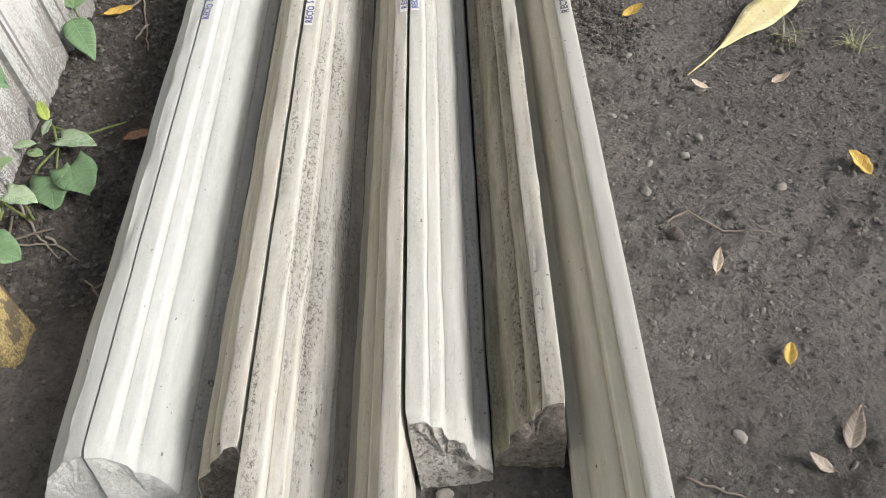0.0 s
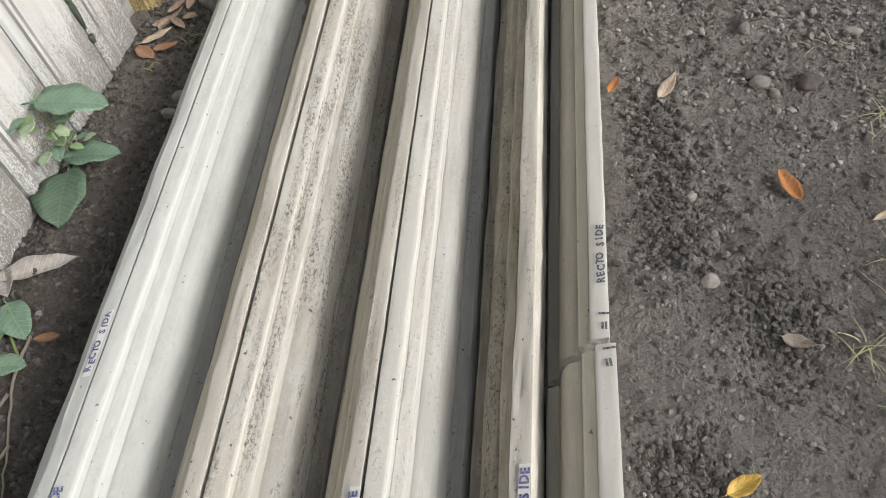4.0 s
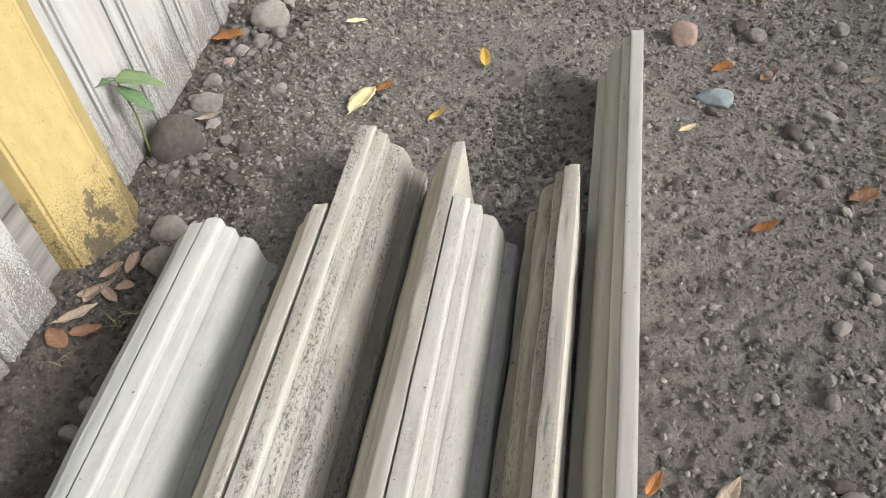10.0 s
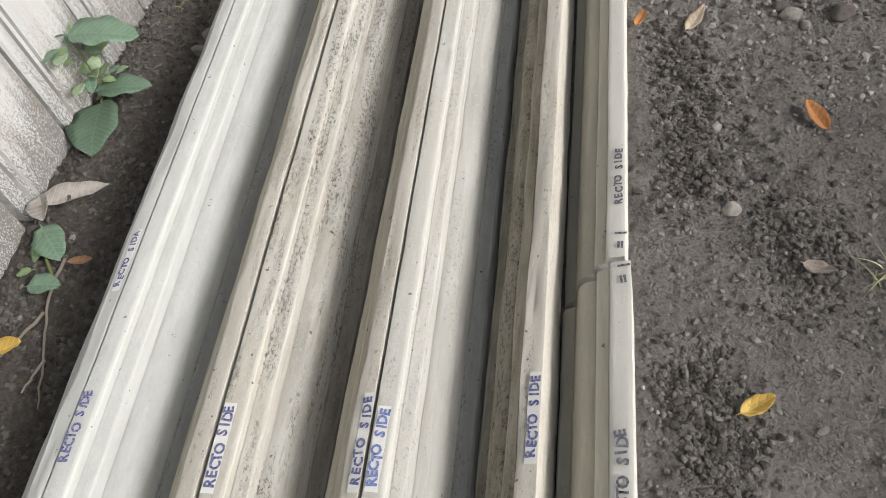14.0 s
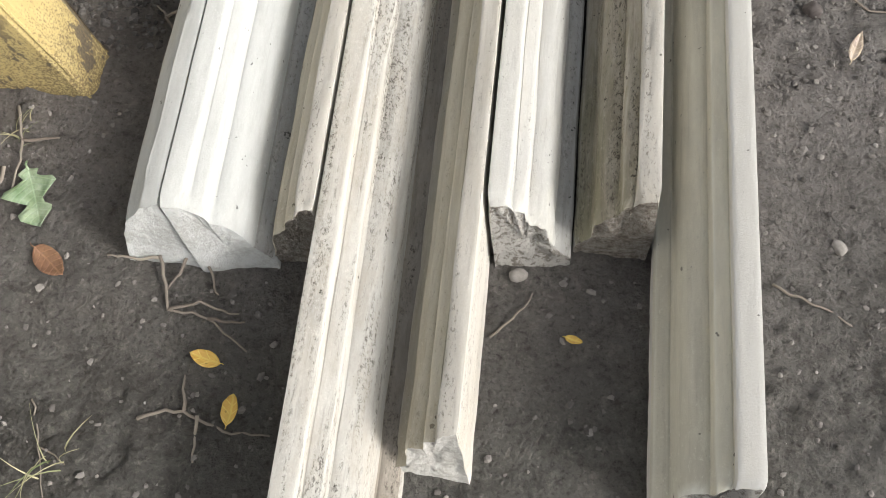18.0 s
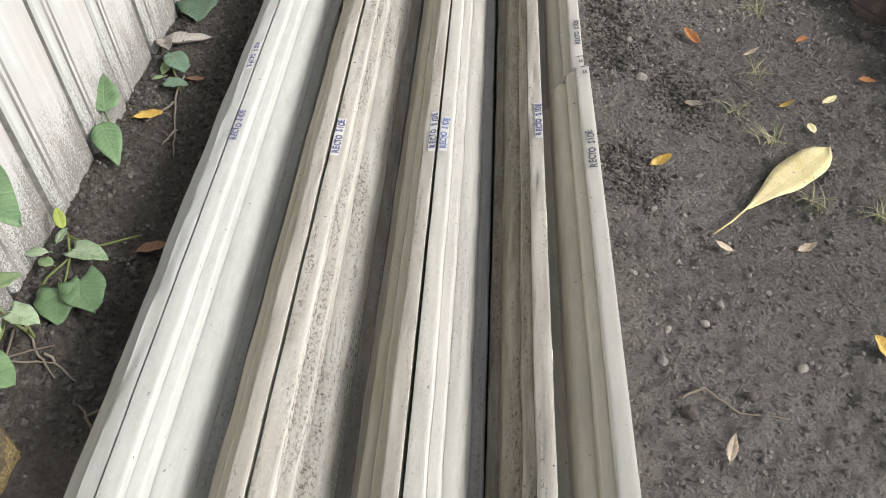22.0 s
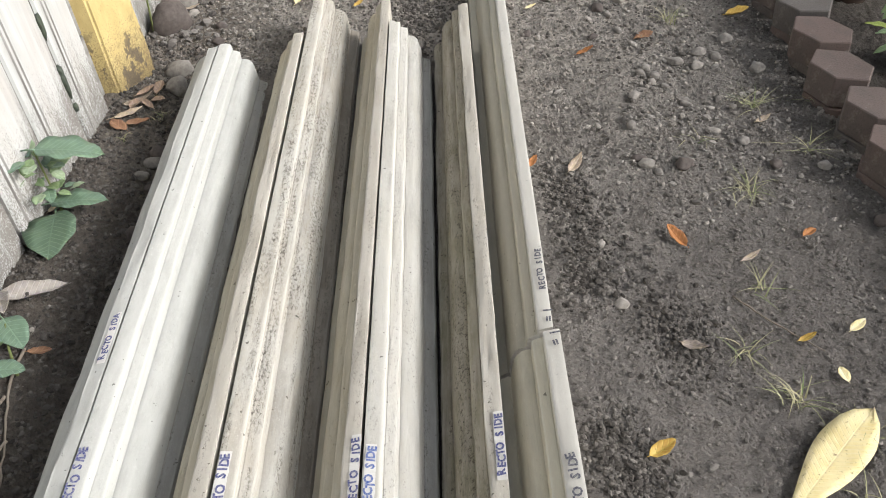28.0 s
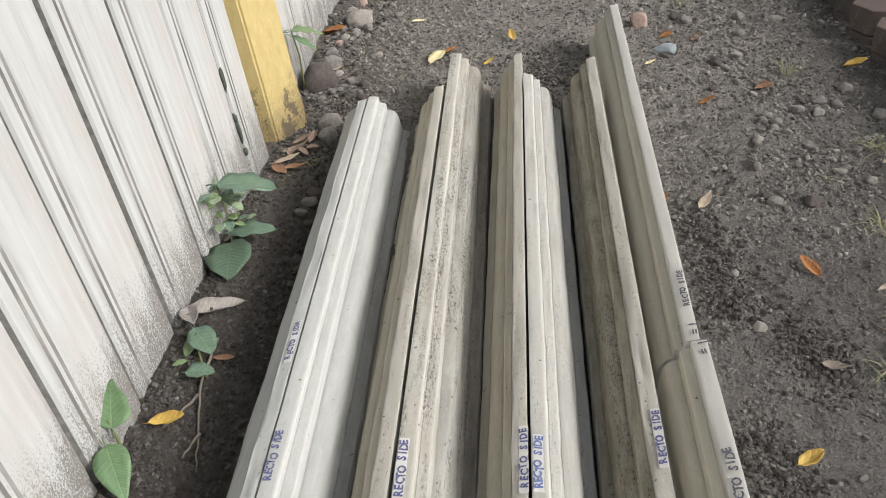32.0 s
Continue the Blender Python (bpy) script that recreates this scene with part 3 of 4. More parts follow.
lay("7a", (0.343, 0.236, 0.160), (0.340, 1.822, 0.172), 0.106, -1, LIT_OLIVE, END_CRUMB, "clean olive-beige cast concrete profile, lettered at one end", 8, chips=0.0015, strip=PALE_STRIP, cut=(1.5, 0.15), slant=0.02)
lay("7b", (0.332, 1.840, 0.157), (0.340, 3.53, 0.205), 0.099, -1, OLIVE_STONE, END_STONE, "clean olive-beige cast concrete profile butted to the next length", 9, chips=0.0015, strip=PALE_STRIP, cut=(0.15, 0.7), slant=0.0)


# ---- hand lettering on the top strips ----
def lettering(text, key, x, y, length, height, ink, seed, scrape=False):
    """Hand-drawn capitals that read along +y, lying on the piece's top."""
    rnd = random.Random(seed)
    root = PIECES[key]
    inv = root.matrix_world.inverted()
    local = inv @ Vector((x, y, 0.18))
    bm = bmesh.new()
    step = length / max(1, len(text))
    for i, ch in enumerate(text):
        if ch == " ":
            continue
        curve = bpy.data.curves.new("letter", "FONT")
        curve.body = ch
        curve.size = height * 1.35
        curve.offset = 0.0007
        curve.resolution_u = 2
        ob = bpy.data.objects.new("letter", curve)
        me = bpy.data.meshes.new_from_object(ob)
        wide = max(v.co.x for v in me.vertices) + min(v.co.x for v in me.vertices)
        me.transform(pose((i + 0.5) * step - wide / 2, rnd.uniform(-0.1, 0.1) * height, 0, 0, 0, rnd.uniform(-9, 9)))
        bm.from_mesh(me)
        bpy.data.objects.remove(ob)
        bpy.data.meshes.remove(me)
        bpy.data.curves.remove(curve)
    way = 1 if local.x > 0 else -1
    fall = 0.0036 / (0.245 * WIDTHS[key])
    m = pose(local.x + height / 2, local.y, 0.0030 - fall * way * (local.x + height / 2), way * math.degrees(math.atan(fall)), 0, 90)
    if scrape:
        patch = bmesh.new()
        n = 14
        ends = []
        for i in range(n + 1):
            s = -0.008 + (length + 0.012) * i / n
            ends.append([patch.verts.new((s, (-0.002 if e == 0 else height + 0.001) + rnd.uniform(-0.0007, 0.0007), -0.0012)) for e in (0, 1)])
        for i in range(n):
            patch.faces.new((ends[i][0], ends[i + 1][0], ends[i + 1][1], ends[i][1]))
        part("scraped_patch", from_bm("scraped_patch", patch, CHALK), root, "scraped pale patch under the writing", m)
    part("lettering", from_bm("lettering", bm, ink), root, "hand-drawn capitals in marker ink", m)


lettering("RECTO SIDE", "1b", -0.3915, 1.486, 0.104, 0.0135, BLUE_INK, 1)
lettering("RECTO SIDA", "1a", -0.4225, 1.765, 0.106, 0.0115, BLUE_INK, 2, True)
lettering("RECTO SIDE", "3", -0.1835, 1.468, 0.112, 0.0145, BLUE_INK, 3, True)
lettering("RECTO SIDE", "4", 0.0095, 1.476, 0.120, 0.0125, BLUE_INK, 4, True)
lettering("RECTO SIDE", "5", 0.0325, 1.478, 0.100, 0.0135, LIGHT_INK, 5, True)
lettering("RECTO SIDE", "6", 0.2215, 1.521, 0.108, 0.0125, BLUE_INK, 6, True)
lettering("RECTO SIDE", "7a", 0.3250, 1.448, 0.124, 0.0150, DARK_INK, 7)
lettering("=1", "7a", 0.3290, 1.780, 0.044, 0.0175, DARK_INK, 8)
lettering("RECTO SIDE", "7b", 0.3220, 1.932, 0.110, 0.0120, DARK_INK, 9)
lettering("=1", "7b", 0.3250, 1.848, 0.040, 0.0170, DARK_INK, 10)


# ---- fence ----
def fence_board(y0, y1, seed, top=1.95):
    """A moulded upright board: bevel, two fine grooves, a flat field."""
    rnd = random.Random(seed)
    w = y1 - y0
    gap = 0.012 if y1 < 2.0 else 0.006
    line = [(0.0, -0.045), (0.001, -0.006), (0.005, 0.0), (0.029, 0.001), (0.031, -0.005), (0.035, -0.005), (0.038, 0.001), (0.047, 0.001),
            (0.049, -0.005), (0.053, -0.005), (0.057, 0.0), (w - 0.008 - gap, 0.0), (w - 0.002 - gap, -0.004), (w - gap, -0.045)]
    foot = plane_z(-0.73, (y0 + y1) / 2)
    levels = [-0.06 + 0.004 * rnd.random(), 0.05, 0.12, 0.2, 0.35, 0.6, 1.0, top]
    vs, m = [], len(line)
    for h in levels:
        for y, x in line:
            wob = 0.002 * noise.noise(Vector((y0 + y, h * 2, seed)))
            vs.append((x + wob - 0.03 * h, y + 0.012 * h, h))
    fs = [(j * m + i, j * m + (i + 1) % m, (j + 1) * m + (i + 1) % m, (j + 1) * m + i) for j in range(len(levels) - 1) for i in range(m)]
    fs += [tuple(reversed(range(m))), tuple(range((len(levels) - 1) * m, len(levels) * m))]
    me = mesh_of("fence_board", vs, fs, BOARD)
    me.materials.append(BACKING)
    me.materials.append(GROOVE)
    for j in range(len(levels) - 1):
        # Edges inside the gaps take the grey as shade in their colour.
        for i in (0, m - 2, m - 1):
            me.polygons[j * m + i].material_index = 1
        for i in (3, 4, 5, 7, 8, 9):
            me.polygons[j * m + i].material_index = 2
    ob = new("fence_board", me)
    ob.location = (FENCE_X + rnd.uniform(-0.004, 0.004), y0, foot)
    return ob


FENCE_X = -0.735
fence = tagged(new("fence_wall"), "old white painted upright boards with mud splashed feet", "fence", kind="structure")
edges = [2.765, 2.60, 2.395, 2.185, 1.975, 1.767, 1.563, 1.355, 1.15, 0.945]
spans = [(b, a) for a, b in zip(edges, edges[1:])] + [(3.07 + 0.205 * i, 3.275 + 0.205 * i) for i in range(14)] + [(-1.25 + 0.205 * i, -1.045 + 0.205 * i) for i in range(9)]
for i, (a, b) in enumerate(spans):
    ob = fence_board(a, b, i)
    ob.parent = fence
# unseen weathered boards added across behind the gaps to keep them dim
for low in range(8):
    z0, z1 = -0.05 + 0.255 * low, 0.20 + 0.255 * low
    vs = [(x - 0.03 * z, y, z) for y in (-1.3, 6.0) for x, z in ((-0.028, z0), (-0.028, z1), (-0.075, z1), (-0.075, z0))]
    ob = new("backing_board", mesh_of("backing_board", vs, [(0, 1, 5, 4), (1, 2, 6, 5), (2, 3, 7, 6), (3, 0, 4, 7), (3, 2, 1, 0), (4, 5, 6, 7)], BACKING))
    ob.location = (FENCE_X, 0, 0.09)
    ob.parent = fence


def fence_post(x_face, y, foot, outline, seed):
    """A post with chamfered corners, painted yellow; outline: its section from the corner at x_face, y."""
    levels = [-0.10, 0.0, 0.03, 0.08, 0.2, 0.5, 1.0, 2.05]
    m, vs = len(outline), []
    for h in levels:
        for i, (x, yy) in enumerate(outline):
            n = 0.006 * noise.noise(Vector((x * 20, yy * 20 + seed, h * 12))) * (1 - smooth(0.1, 0.4, h) * 0.7)
            vs.append((x + n - 0.03 * h, yy + n + 0.012 * h, h))
    fs = [(j * m + i, j * m + (i + 1) % m, (j + 1) * m + (i + 1) % m, (j + 1) * m + i) for j in range(len(levels) - 1) for i in range(m)]
    fs += [tuple(reversed(range(m))), tuple(range((len(levels) - 1) * m, len(levels) * m))]
    bm = bmesh.new()
    bm.from_mesh(mesh_of("post", vs, fs, YELLOW))
    bmesh.ops.bevel(bm, geom=[e for e in bm.edges if abs((e.verts[0].co - e.verts[1].co).z) > 0.02], offset=0.006, segments=2, affect="EDGES")
    ob = new("fence_post", from_bm("fence_post", bm, YELLOW))
    ob.location = (x_face, y, foot)
    return tagged(ob, "yellow painted fence post, paint worn at the foot", "post", "yellow fence posts")


fence_post(-0.725, 2.835, 0.10, ((-0.135, -0.022), (0.0, 0.0), (0.062, 0.130), (0.030, 0.195), (-0.135, 0.225)), 1)
fence_post(-0.602, 0.752, 0.08, ((-0.16, 0.0), (-0.006, 0.0), (0.0, 0.006), (0.0, 0.089), (-0.006, 0.095), (-0.16, 0.095)), 2)


# ---- leaves ----
def leaf_mesh(name, length, width, shape, material, curl=0.2, fold=0.15, twist=0.0, stalk=0.15, seed=0):
    """A leaf blade along +y from its stalk, folded at the midrib and curled."""
    rnd = random.Random(seed)
    n, vs, fs = 12, [], []
    cols = (-1.0, -0.55, 0.0, 0.55, 1.0)
    for i in range(n + 1):
        t = i / n
        if shape == "heart":
            half = (max(0.0, 1 - (2 * t - 0.72) ** 2 / 1.66) ** 0.6 if t < 0.36 else math.cos((t - 0.36) / 0.64 * math.pi / 2) ** 0.85)
            half = max(half, 0.62 * (1 - t * 6)) if t < 0.16 else half
        elif shape == "lance":
            half = math.sin(math.pi * min(1, t) ** 0.85) ** 0.9
        elif shape == "ovate":
            half = math.sin(math.pi * t ** 0.62) ** 0.95
        elif shape == "lobed":
            half = math.sin(math.pi * t ** 0.75) ** 0.6 * (0.70 + 0.36 * math.cos(t * 14.5 + 0.6))
        elif shape == "spoon":
            half = math.sin(math.pi * t ** 1.7) ** 0.72
        else:
            half = math.sin(math.pi * t ** 0.9) ** 0.65
        half = max(0.0, half) * width / 2
        bend = curl * length * (t * t - 0.4 * t)
        for c in cols:
            wave = 0.04 * width * math.sin(t * 17 + 2 * c + seed) * abs(c) + 0.02 * width * rnd.uniform(-1, 1) * abs(c)
            back = -0.16 * length * abs(c) ** 1.5 * (1 - smooth(0, 0.25, t)) if shape == "heart" else 0
            x, z = c * half, abs(c) * half * fold * 2 + bend + wave
            a = twist * (t - 0.5)
            vs.append((x * math.cos(a) - z * math.sin(a) * 0.3, t * length + back, z + x * math.sin(a)))
    k5 = len(cols)
    for i in range(n):
        for j in range(k5 - 1):
            fs.append((i * k5 + j, i * k5 + j + 1, (i + 1) * k5 + j + 1, (i + 1) * k5 + j))
    me = mesh_of(name, vs, fs, material, True)
    bm = bmesh.new()
    bm.from_mesh(me)
    bpy.data.meshes.remove(me)
    bmesh.ops.remove_doubles(bm, verts=bm.verts, dist=0.0002)
    bmesh.ops.solidify(bm, geom=bm.faces[:], thickness=0.0006)
    if stalk:
        r = max(0.0008, width * 0.025)
        pts = [Vector((0, length * 0.04, 0)), Vector((0.02 * length, -stalk * length * 0.5, 0.01 * length)), Vector((0, -stalk * length, -0.02 * length))]
        tube(bm, pts, r, r * 0.8, 5)
    return from_bm(name, bm, material, True)


def tube(bm, pts, r0, r1, sides=6):
    rings = []
    for i, p in enumerate(pts):
        d = (pts[min(i + 1, len(pts) - 1)] - pts[max(i - 1, 0)]).normalized()
        a = d.cross(Vector((0.31, 0.2, 0.93))).normalized()
        b = d.cross(a)
        r = r0 + (r1 - r0) * i / max(1, len(pts) - 1)
        rings.append([bm.verts.new(p + (a * math.cos(q * math.tau / sides) + b * math.sin(q * math.tau / sides)) * r) for q in range(sides)])
    for u, v in zip(rings, rings[1:]):
        for q in range(sides):
            bm.faces.new((u[q], u[(q + 1) % sides], v[(q + 1) % sides], v[q]))
    bm.faces.new(list(reversed(rings[0])))
    bm.faces.new(rings[-1])


def fallen(x, y, length, angle, kind, shape="oval", wide=0.45, curl=0.25, label="", lift=0.010, tilt=0.0, fold=0.2, stalk=0.12):
    """A leaf lying on the soil; angle: the way its tip points, from +x."""
    seed = int((x * 131 + y * 977) * 10)
    if length < 0.12:
        length, wide, curl = length * 0.86, wide * (1.15 + 0.25 * math.sin(seed * 1.7)), curl * (0.75 + 0.3 * math.cos(seed))
    me = leaf_mesh("fallen_leaf", length, length * wide, shape, LEAVES[kind], curl, fold, 0.5 * math.sin(seed) if length < 0.2 else 0.0, stalk, seed)
    ob = new("fallen_leaf", me)
    c, s = math.cos(radians(angle)), math.sin(radians(angle))
    x0, y0 = x - c * length / 2, y - s * length / 2
    z0, z1 = ground_z(x0, y0), ground_z(x + c * length / 2, y + s * length / 2)
    slope = math.degrees(math.atan2(z1 - z0, length))
    ob.matrix_world = pose(x0, y0, max(z0, z1 - length * math.tan(radians(slope))) + lift) @ Matrix.Rotation(radians(angle - 90), 4, "Z") @ pose(0, 0, 0, slope, tilt, 0)
    return tagged(ob, label or f"fallen {WORD[kind]} leaf curled on bare soil", "leaf", f"fallen {WORD[kind]} leaves")


WORD = {"yellow": "yellow", "pale": "pale yellow", "orange": "orange", "brown": "brown", "tan": "dried tan", "grey": "dried grey", "pink": "pinkish", "green": "green", "mottled": "mottled green", "light": "light green", "speckled": "speckled pale yellow", "ash": "ash-grey", "litter": "dry reddish-tan"}
fallen(0.785, 1.659, 0.335, 43.8, "speckled", "spoon", 0.27, 0.05, "large pale yellow fallen leaf with brown specks", 0.014, 0.0, 0.04, 0.31)
for x, y, size, angle in ((0.505, 1.69, 0.058, 25), (0.85, 1.955, 0.04, 10), (1.11, 3.385, 0.085, 5), (-0.672, 1.712, 0.075, 20), (0.851, 1.179, 0.07, 120), (0.60, 0.756, 0.045, 75),
                          (-0.338, 0.372, 0.045, 170), (-0.293, 0.31, 0.046, 80), (0.138, 0.448, 0.028, -20), (-0.57, 0.103, 0.05, 30), (-0.032, 3.602, 0.06, 100), (-0.108, 3.362, 0.055, 40), (0.226, 0.242, 0.042, 160), (0.255, 0.232, 0.036, -60)):
    fallen(x, y, size, angle, "yellow", "oval", 0.42, 0.7, fold=0.35)
for x, y, size, angle in ((0.968, 1.995, 0.055, 35), (0.89, 1.865, 0.04, 100), (-0.382, 3.732, 0.065, 20), (0.439, 3.387, 0.045, 20), (-0.62, 0.80, 0.05, 60)):
    fallen(x, y, size, angle, "pale", "oval", 0.45, 0.35)
for x, y, size, angle in ((0.66, 2.26, 0.082, 115), (1.093, 2.10, 0.045, -20), (0.965, 2.275, 0.045, 30), (0.572, 3.09, 0.06, 10), (0.525, 3.628, 0.06, 20), (0.362, 2.517, 0.05, 60),
                          (-0.686, 3.60, 0.10, 10), (-0.245, 3.445, 0.06, 25), (-0.058, 0.12, 0.05, 90)):
    fallen(x, y, size, angle, "orange", "oval", 0.48, 0.6, fold=0.3)
fallen(-0.289, 3.40, 0.115, 65, "pale", "oval", 0.42, 0.3)
for x, y, size, angle in ((-0.559, 1.341, 0.075, 40), (-0.62, 1.905, 0.05, 20), (-0.585, 0.485, 0.085, -35), (-0.715, 0.56, 0.085, 95), (0.63, 3.606, 0.055, 30), (0.772, 3.209, 0.07, 15), (-0.70, 2.20, 0.08, 35), (-0.64, 2.69, 0.07, 20), (-0.68, 2.66, 0.06, 150)):
    fallen(x, y, size, angle, "brown", "oval", 0.5, 0.45)
for x, y, size, angle in ((0.466, 2.51, 0.075, 55), (0.529, 0.941, 0.065, 70), (1.0, 2.74, 0.05, 20), (0.808, 2.194, 0.055, 25), (0.603, 1.428, 0.05, 170), (0.777, 1.444, 0.05, 20), (-0.71, 2.30, 0.05, 60), (-0.675, 2.72, 0.10, 35), (-0.63, 3.30, 0.07, 15)):
    fallen(x, y, size, angle, "tan", "lance", 0.35, 0.6)
for x, y, size, angle in ((1.14, 1.999, 0.075, 15), (0.658, 0.627, 0.07, 65), (0.592, 0.574, 0.05, 150), (0.848, 3.602, 0.05, 10), (-0.66, 2.78, 0.09, 25), (0.62, 1.93, 0.06, -30)):
    fallen(x, y, size, angle, "grey", "lance", 0.4, 0.8)
fallen(-0.668, 2.025, 0.15, 28, "ash", "lance", 0.34, 0.3, "crinkled ash-grey dead leaf at the fence foot", lift=0.022, fold=0.45)
fallen(-0.705, 1.985, 0.075, -60, "ash", "oval", 0.55, 0.4, "crinkled ash-grey dead leaf at the fence foot", lift=0.02, fold=0.4)
for x, y, size, angle in ((-0.655, 2.83, 0.06, 35), (-0.625, 2.86, 0.055, 80), (-0.64, 2.78, 0.05, 150), (-0.615, 2.80, 0.045, 10), (-0.665, 2.77, 0.05, 60)):
    fallen(x, y, size, angle, "litter", "oval", 0.5, 0.7, fold=0.4)
fallen(0.092, 0.136, 0.07, 120, "pink", "oval", 0.5, 0.3)
fallen(-0.675, 0.449, 0.06, 20, "light", "oval", 0.5, 0.3)


# ---- stones ----
def stone_mesh(name, rx, ry, rz, material, seed, fine=2, rounded=0.0):
    bm = bmesh.new()
    bmesh.ops.create_icosphere(bm, subdivisions=fine, radius=1)
    for v in bm.verts:
        n = 1 + 0.34 * noise.noise(v.co * 0.9 + Vector((seed, 0, 0))) + 0.12 * noise.noise(v.co * 2.7 + Vector((0, seed, 0)))
        v.co *= n
    rnd = random.Random(int(seed * 1000))
    for _ in range(9):
        d = Vector((rnd.gauss(0, 1), rnd.gauss(0, 1), rnd.gauss(0.2, 0.8))).normalized()
        cut = rnd.uniform(0.62, 0.86) + rounded
        for v in bm.verts:
            over = v.co.dot(d) - cut
            if over > 0:
                v.co -= d * over * 0.9
    for v in bm.verts:
        n = 1 + 0.05 * noise.noise(v.co * 5 + Vector((seed, seed, 0)))
        v.co = Vector((v.co.x * rx * n, v.co.y * ry * n, v.co.z * rz * n))
    return from_bm(name, bm, material, True)


def stone(x, y, rx, ry, rz, kind, angle=0, label=""):
    ob = new("stone", stone_mesh("stone", rx, ry, rz, STONES[kind], x * 17 + y * 5, 3, 0.08 if kind == "grey" else 0.02))
    ob.matrix_world = pose(x, y, ground_z(x, y) + rz * 0.45, 0, 0, angle)
    return tagged(ob, label or f"rounded {kind} stone half sunk in soil", "stone", "loose stones")


stone(-0.665, 3.205, 0.058, 0.052, 0.055, "dark", 20, "large dark reddish stone beside the fence")
stone(-0.592, 2.962, 0.045, 0.028, 0.026, "grey", 10)
stone(-0.582, 2.872, 0.032, 0.028, 0.028, "grey", 40)
stone(-0.648, 3.35, 0.045, 0.027, 0.025, "grey", 30)
stone(-0.617, 3.72, 0.055, 0.045, 0.035, "white", 15)
stone(0.441, 3.767, 0.042, 0.036, 0.032, "pink", 30)
stone(0.503, 3.515, 0.050, 0.028, 0.020, "blue", -20, "flat pale blue-grey stone on the soil")
stone(0.060, 0.533, 0.016, 0.010, 0.010, "white", 5, "small white stone chip on the soil")
stone(0.502, 2.05, 0.017, 0.015, 0.011, "white", 0)
for x, y, r in ((0.619, 3.777, 0.036), (0.943, 3.80, 0.034), (0.687, 3.366, 0.024), (0.701, 3.246, 0.021), (0.84, 3.071, 0.034), (0.745, 3.008, 0.016), (0.754, 2.965, 0.015), (0.779, 2.925, 0.018),
                (0.643, 2.708, 0.020), (0.818, 2.84, 0.022), (0.675, 2.517, 0.018), (1.03, 3.22, 0.034), (1.08, 3.05, 0.036), (0.92, 3.12, 0.030)):
    stone(x, y, r * 0.9, r * 0.62, r * 0.45, "grey", x * 400)
for x, y, r in ((0.743, 2.54, 0.022), (1.16, 2.33, 0.022), (0.98, 2.55, 0.018), (-0.514, 3.116, 0.017), (-0.523, 3.218, 0.018), (0.473, 1.011, 0.014), (-0.565, 2.47, 0.016), (-0.575, 2.60, 0.024), (-0.56, 2.30, 0.022)):
    stone(x, y, r * 1.15, r * 0.95, r * 0.8, "dark", y * 300)
for x, y, r in ((0.692, 1.13, 0.013), (0.409, 1.341, 0.010), (0.435, 1.334, 0.010), (0.471, 1.525, 0.008), (0.49, 2.243, 0.014), (0.607, 1.431, 0.014), (0.493, 0.623, 0.014), (0.569, 1.272, 0.012), (0.554, 2.704, 0.013), (0.459, 1.198, 0.009)):
    stone(x, y, r * 1.0, r * 0.7, r * 0.5, "white", y * 500)


for x, y, r, kind in ((-0.58, 2.56, 0.024, "grey"), (-0.59, 2.50, 0.020, "grey"), (-0.54, 2.27, 0.026, "dark"), (-0.68, 3.36, 0.022, "grey"), (-0.665, 3.43, 0.026, "grey"), (-0.655, 3.51, 0.020, "pink"), (-0.61, 3.62, 0.026, "grey"),
                      (-0.62, 3.29, 0.018, "white"), (-0.64, 3.57, 0.022, "white"), (-0.57, 3.66, 0.024, "grey"), (-0.51, 3.57, 0.016, "grey"), (-0.50, 3.44, 0.018, "white"), (-0.59, 3.81, 0.024, "white"), (-0.52, 3.66, 0.016, "grey"),
                      (-0.47, 3.80, 0.018, "grey"), (-0.66, 3.83, 0.026, "grey"), (-0.63, 3.93, 0.024, "pink"), (-0.56, 3.95, 0.020, "grey"), (-0.65, 4.06, 0.026, "grey"), (0.58, 3.82, 0.026, "dark"), (0.82, 3.83, 0.026, "grey"),
                      (0.66, 3.41, 0.030, "dark"), (0.72, 2.99, 0.017, "grey"), (0.74, 3.02, 0.018, "white"), (0.755, 2.975, 0.020, "grey"), (0.745, 2.945, 0.016, "white"), (0.68, 2.87, 0.018, "white"), (0.61, 3.19, 0.016, "dark"),
                      (0.63, 3.61, 0.020, "white"), (0.74, 3.47, 0.022, "white"), (0.65, 2.54, 0.020, "grey"), (0.63, 2.56, 0.018, "dark"), (0.41, 3.19, 0.018, "dark"), (0.79, 3.66, 0.024, "grey"), (0.49, 3.47, 0.016, "dark"),
                      (0.90, 3.05, 0.022, "white"), (0.97, 3.10, 0.020, "grey"), (0.86, 2.70, 0.018, "white"), (0.93, 2.66, 0.020, "grey"), (1.10, 2.55, 0.018, "white"), (0.44, 1.12, 0.012, "grey"), (0.53, 1.22, 0.010, "white"), (0.58, 1.05, 0.011, "dark")):
    stone(x, y, r * 1.1, r * 0.8, r * 0.62, kind, x * 731 + y * 97)


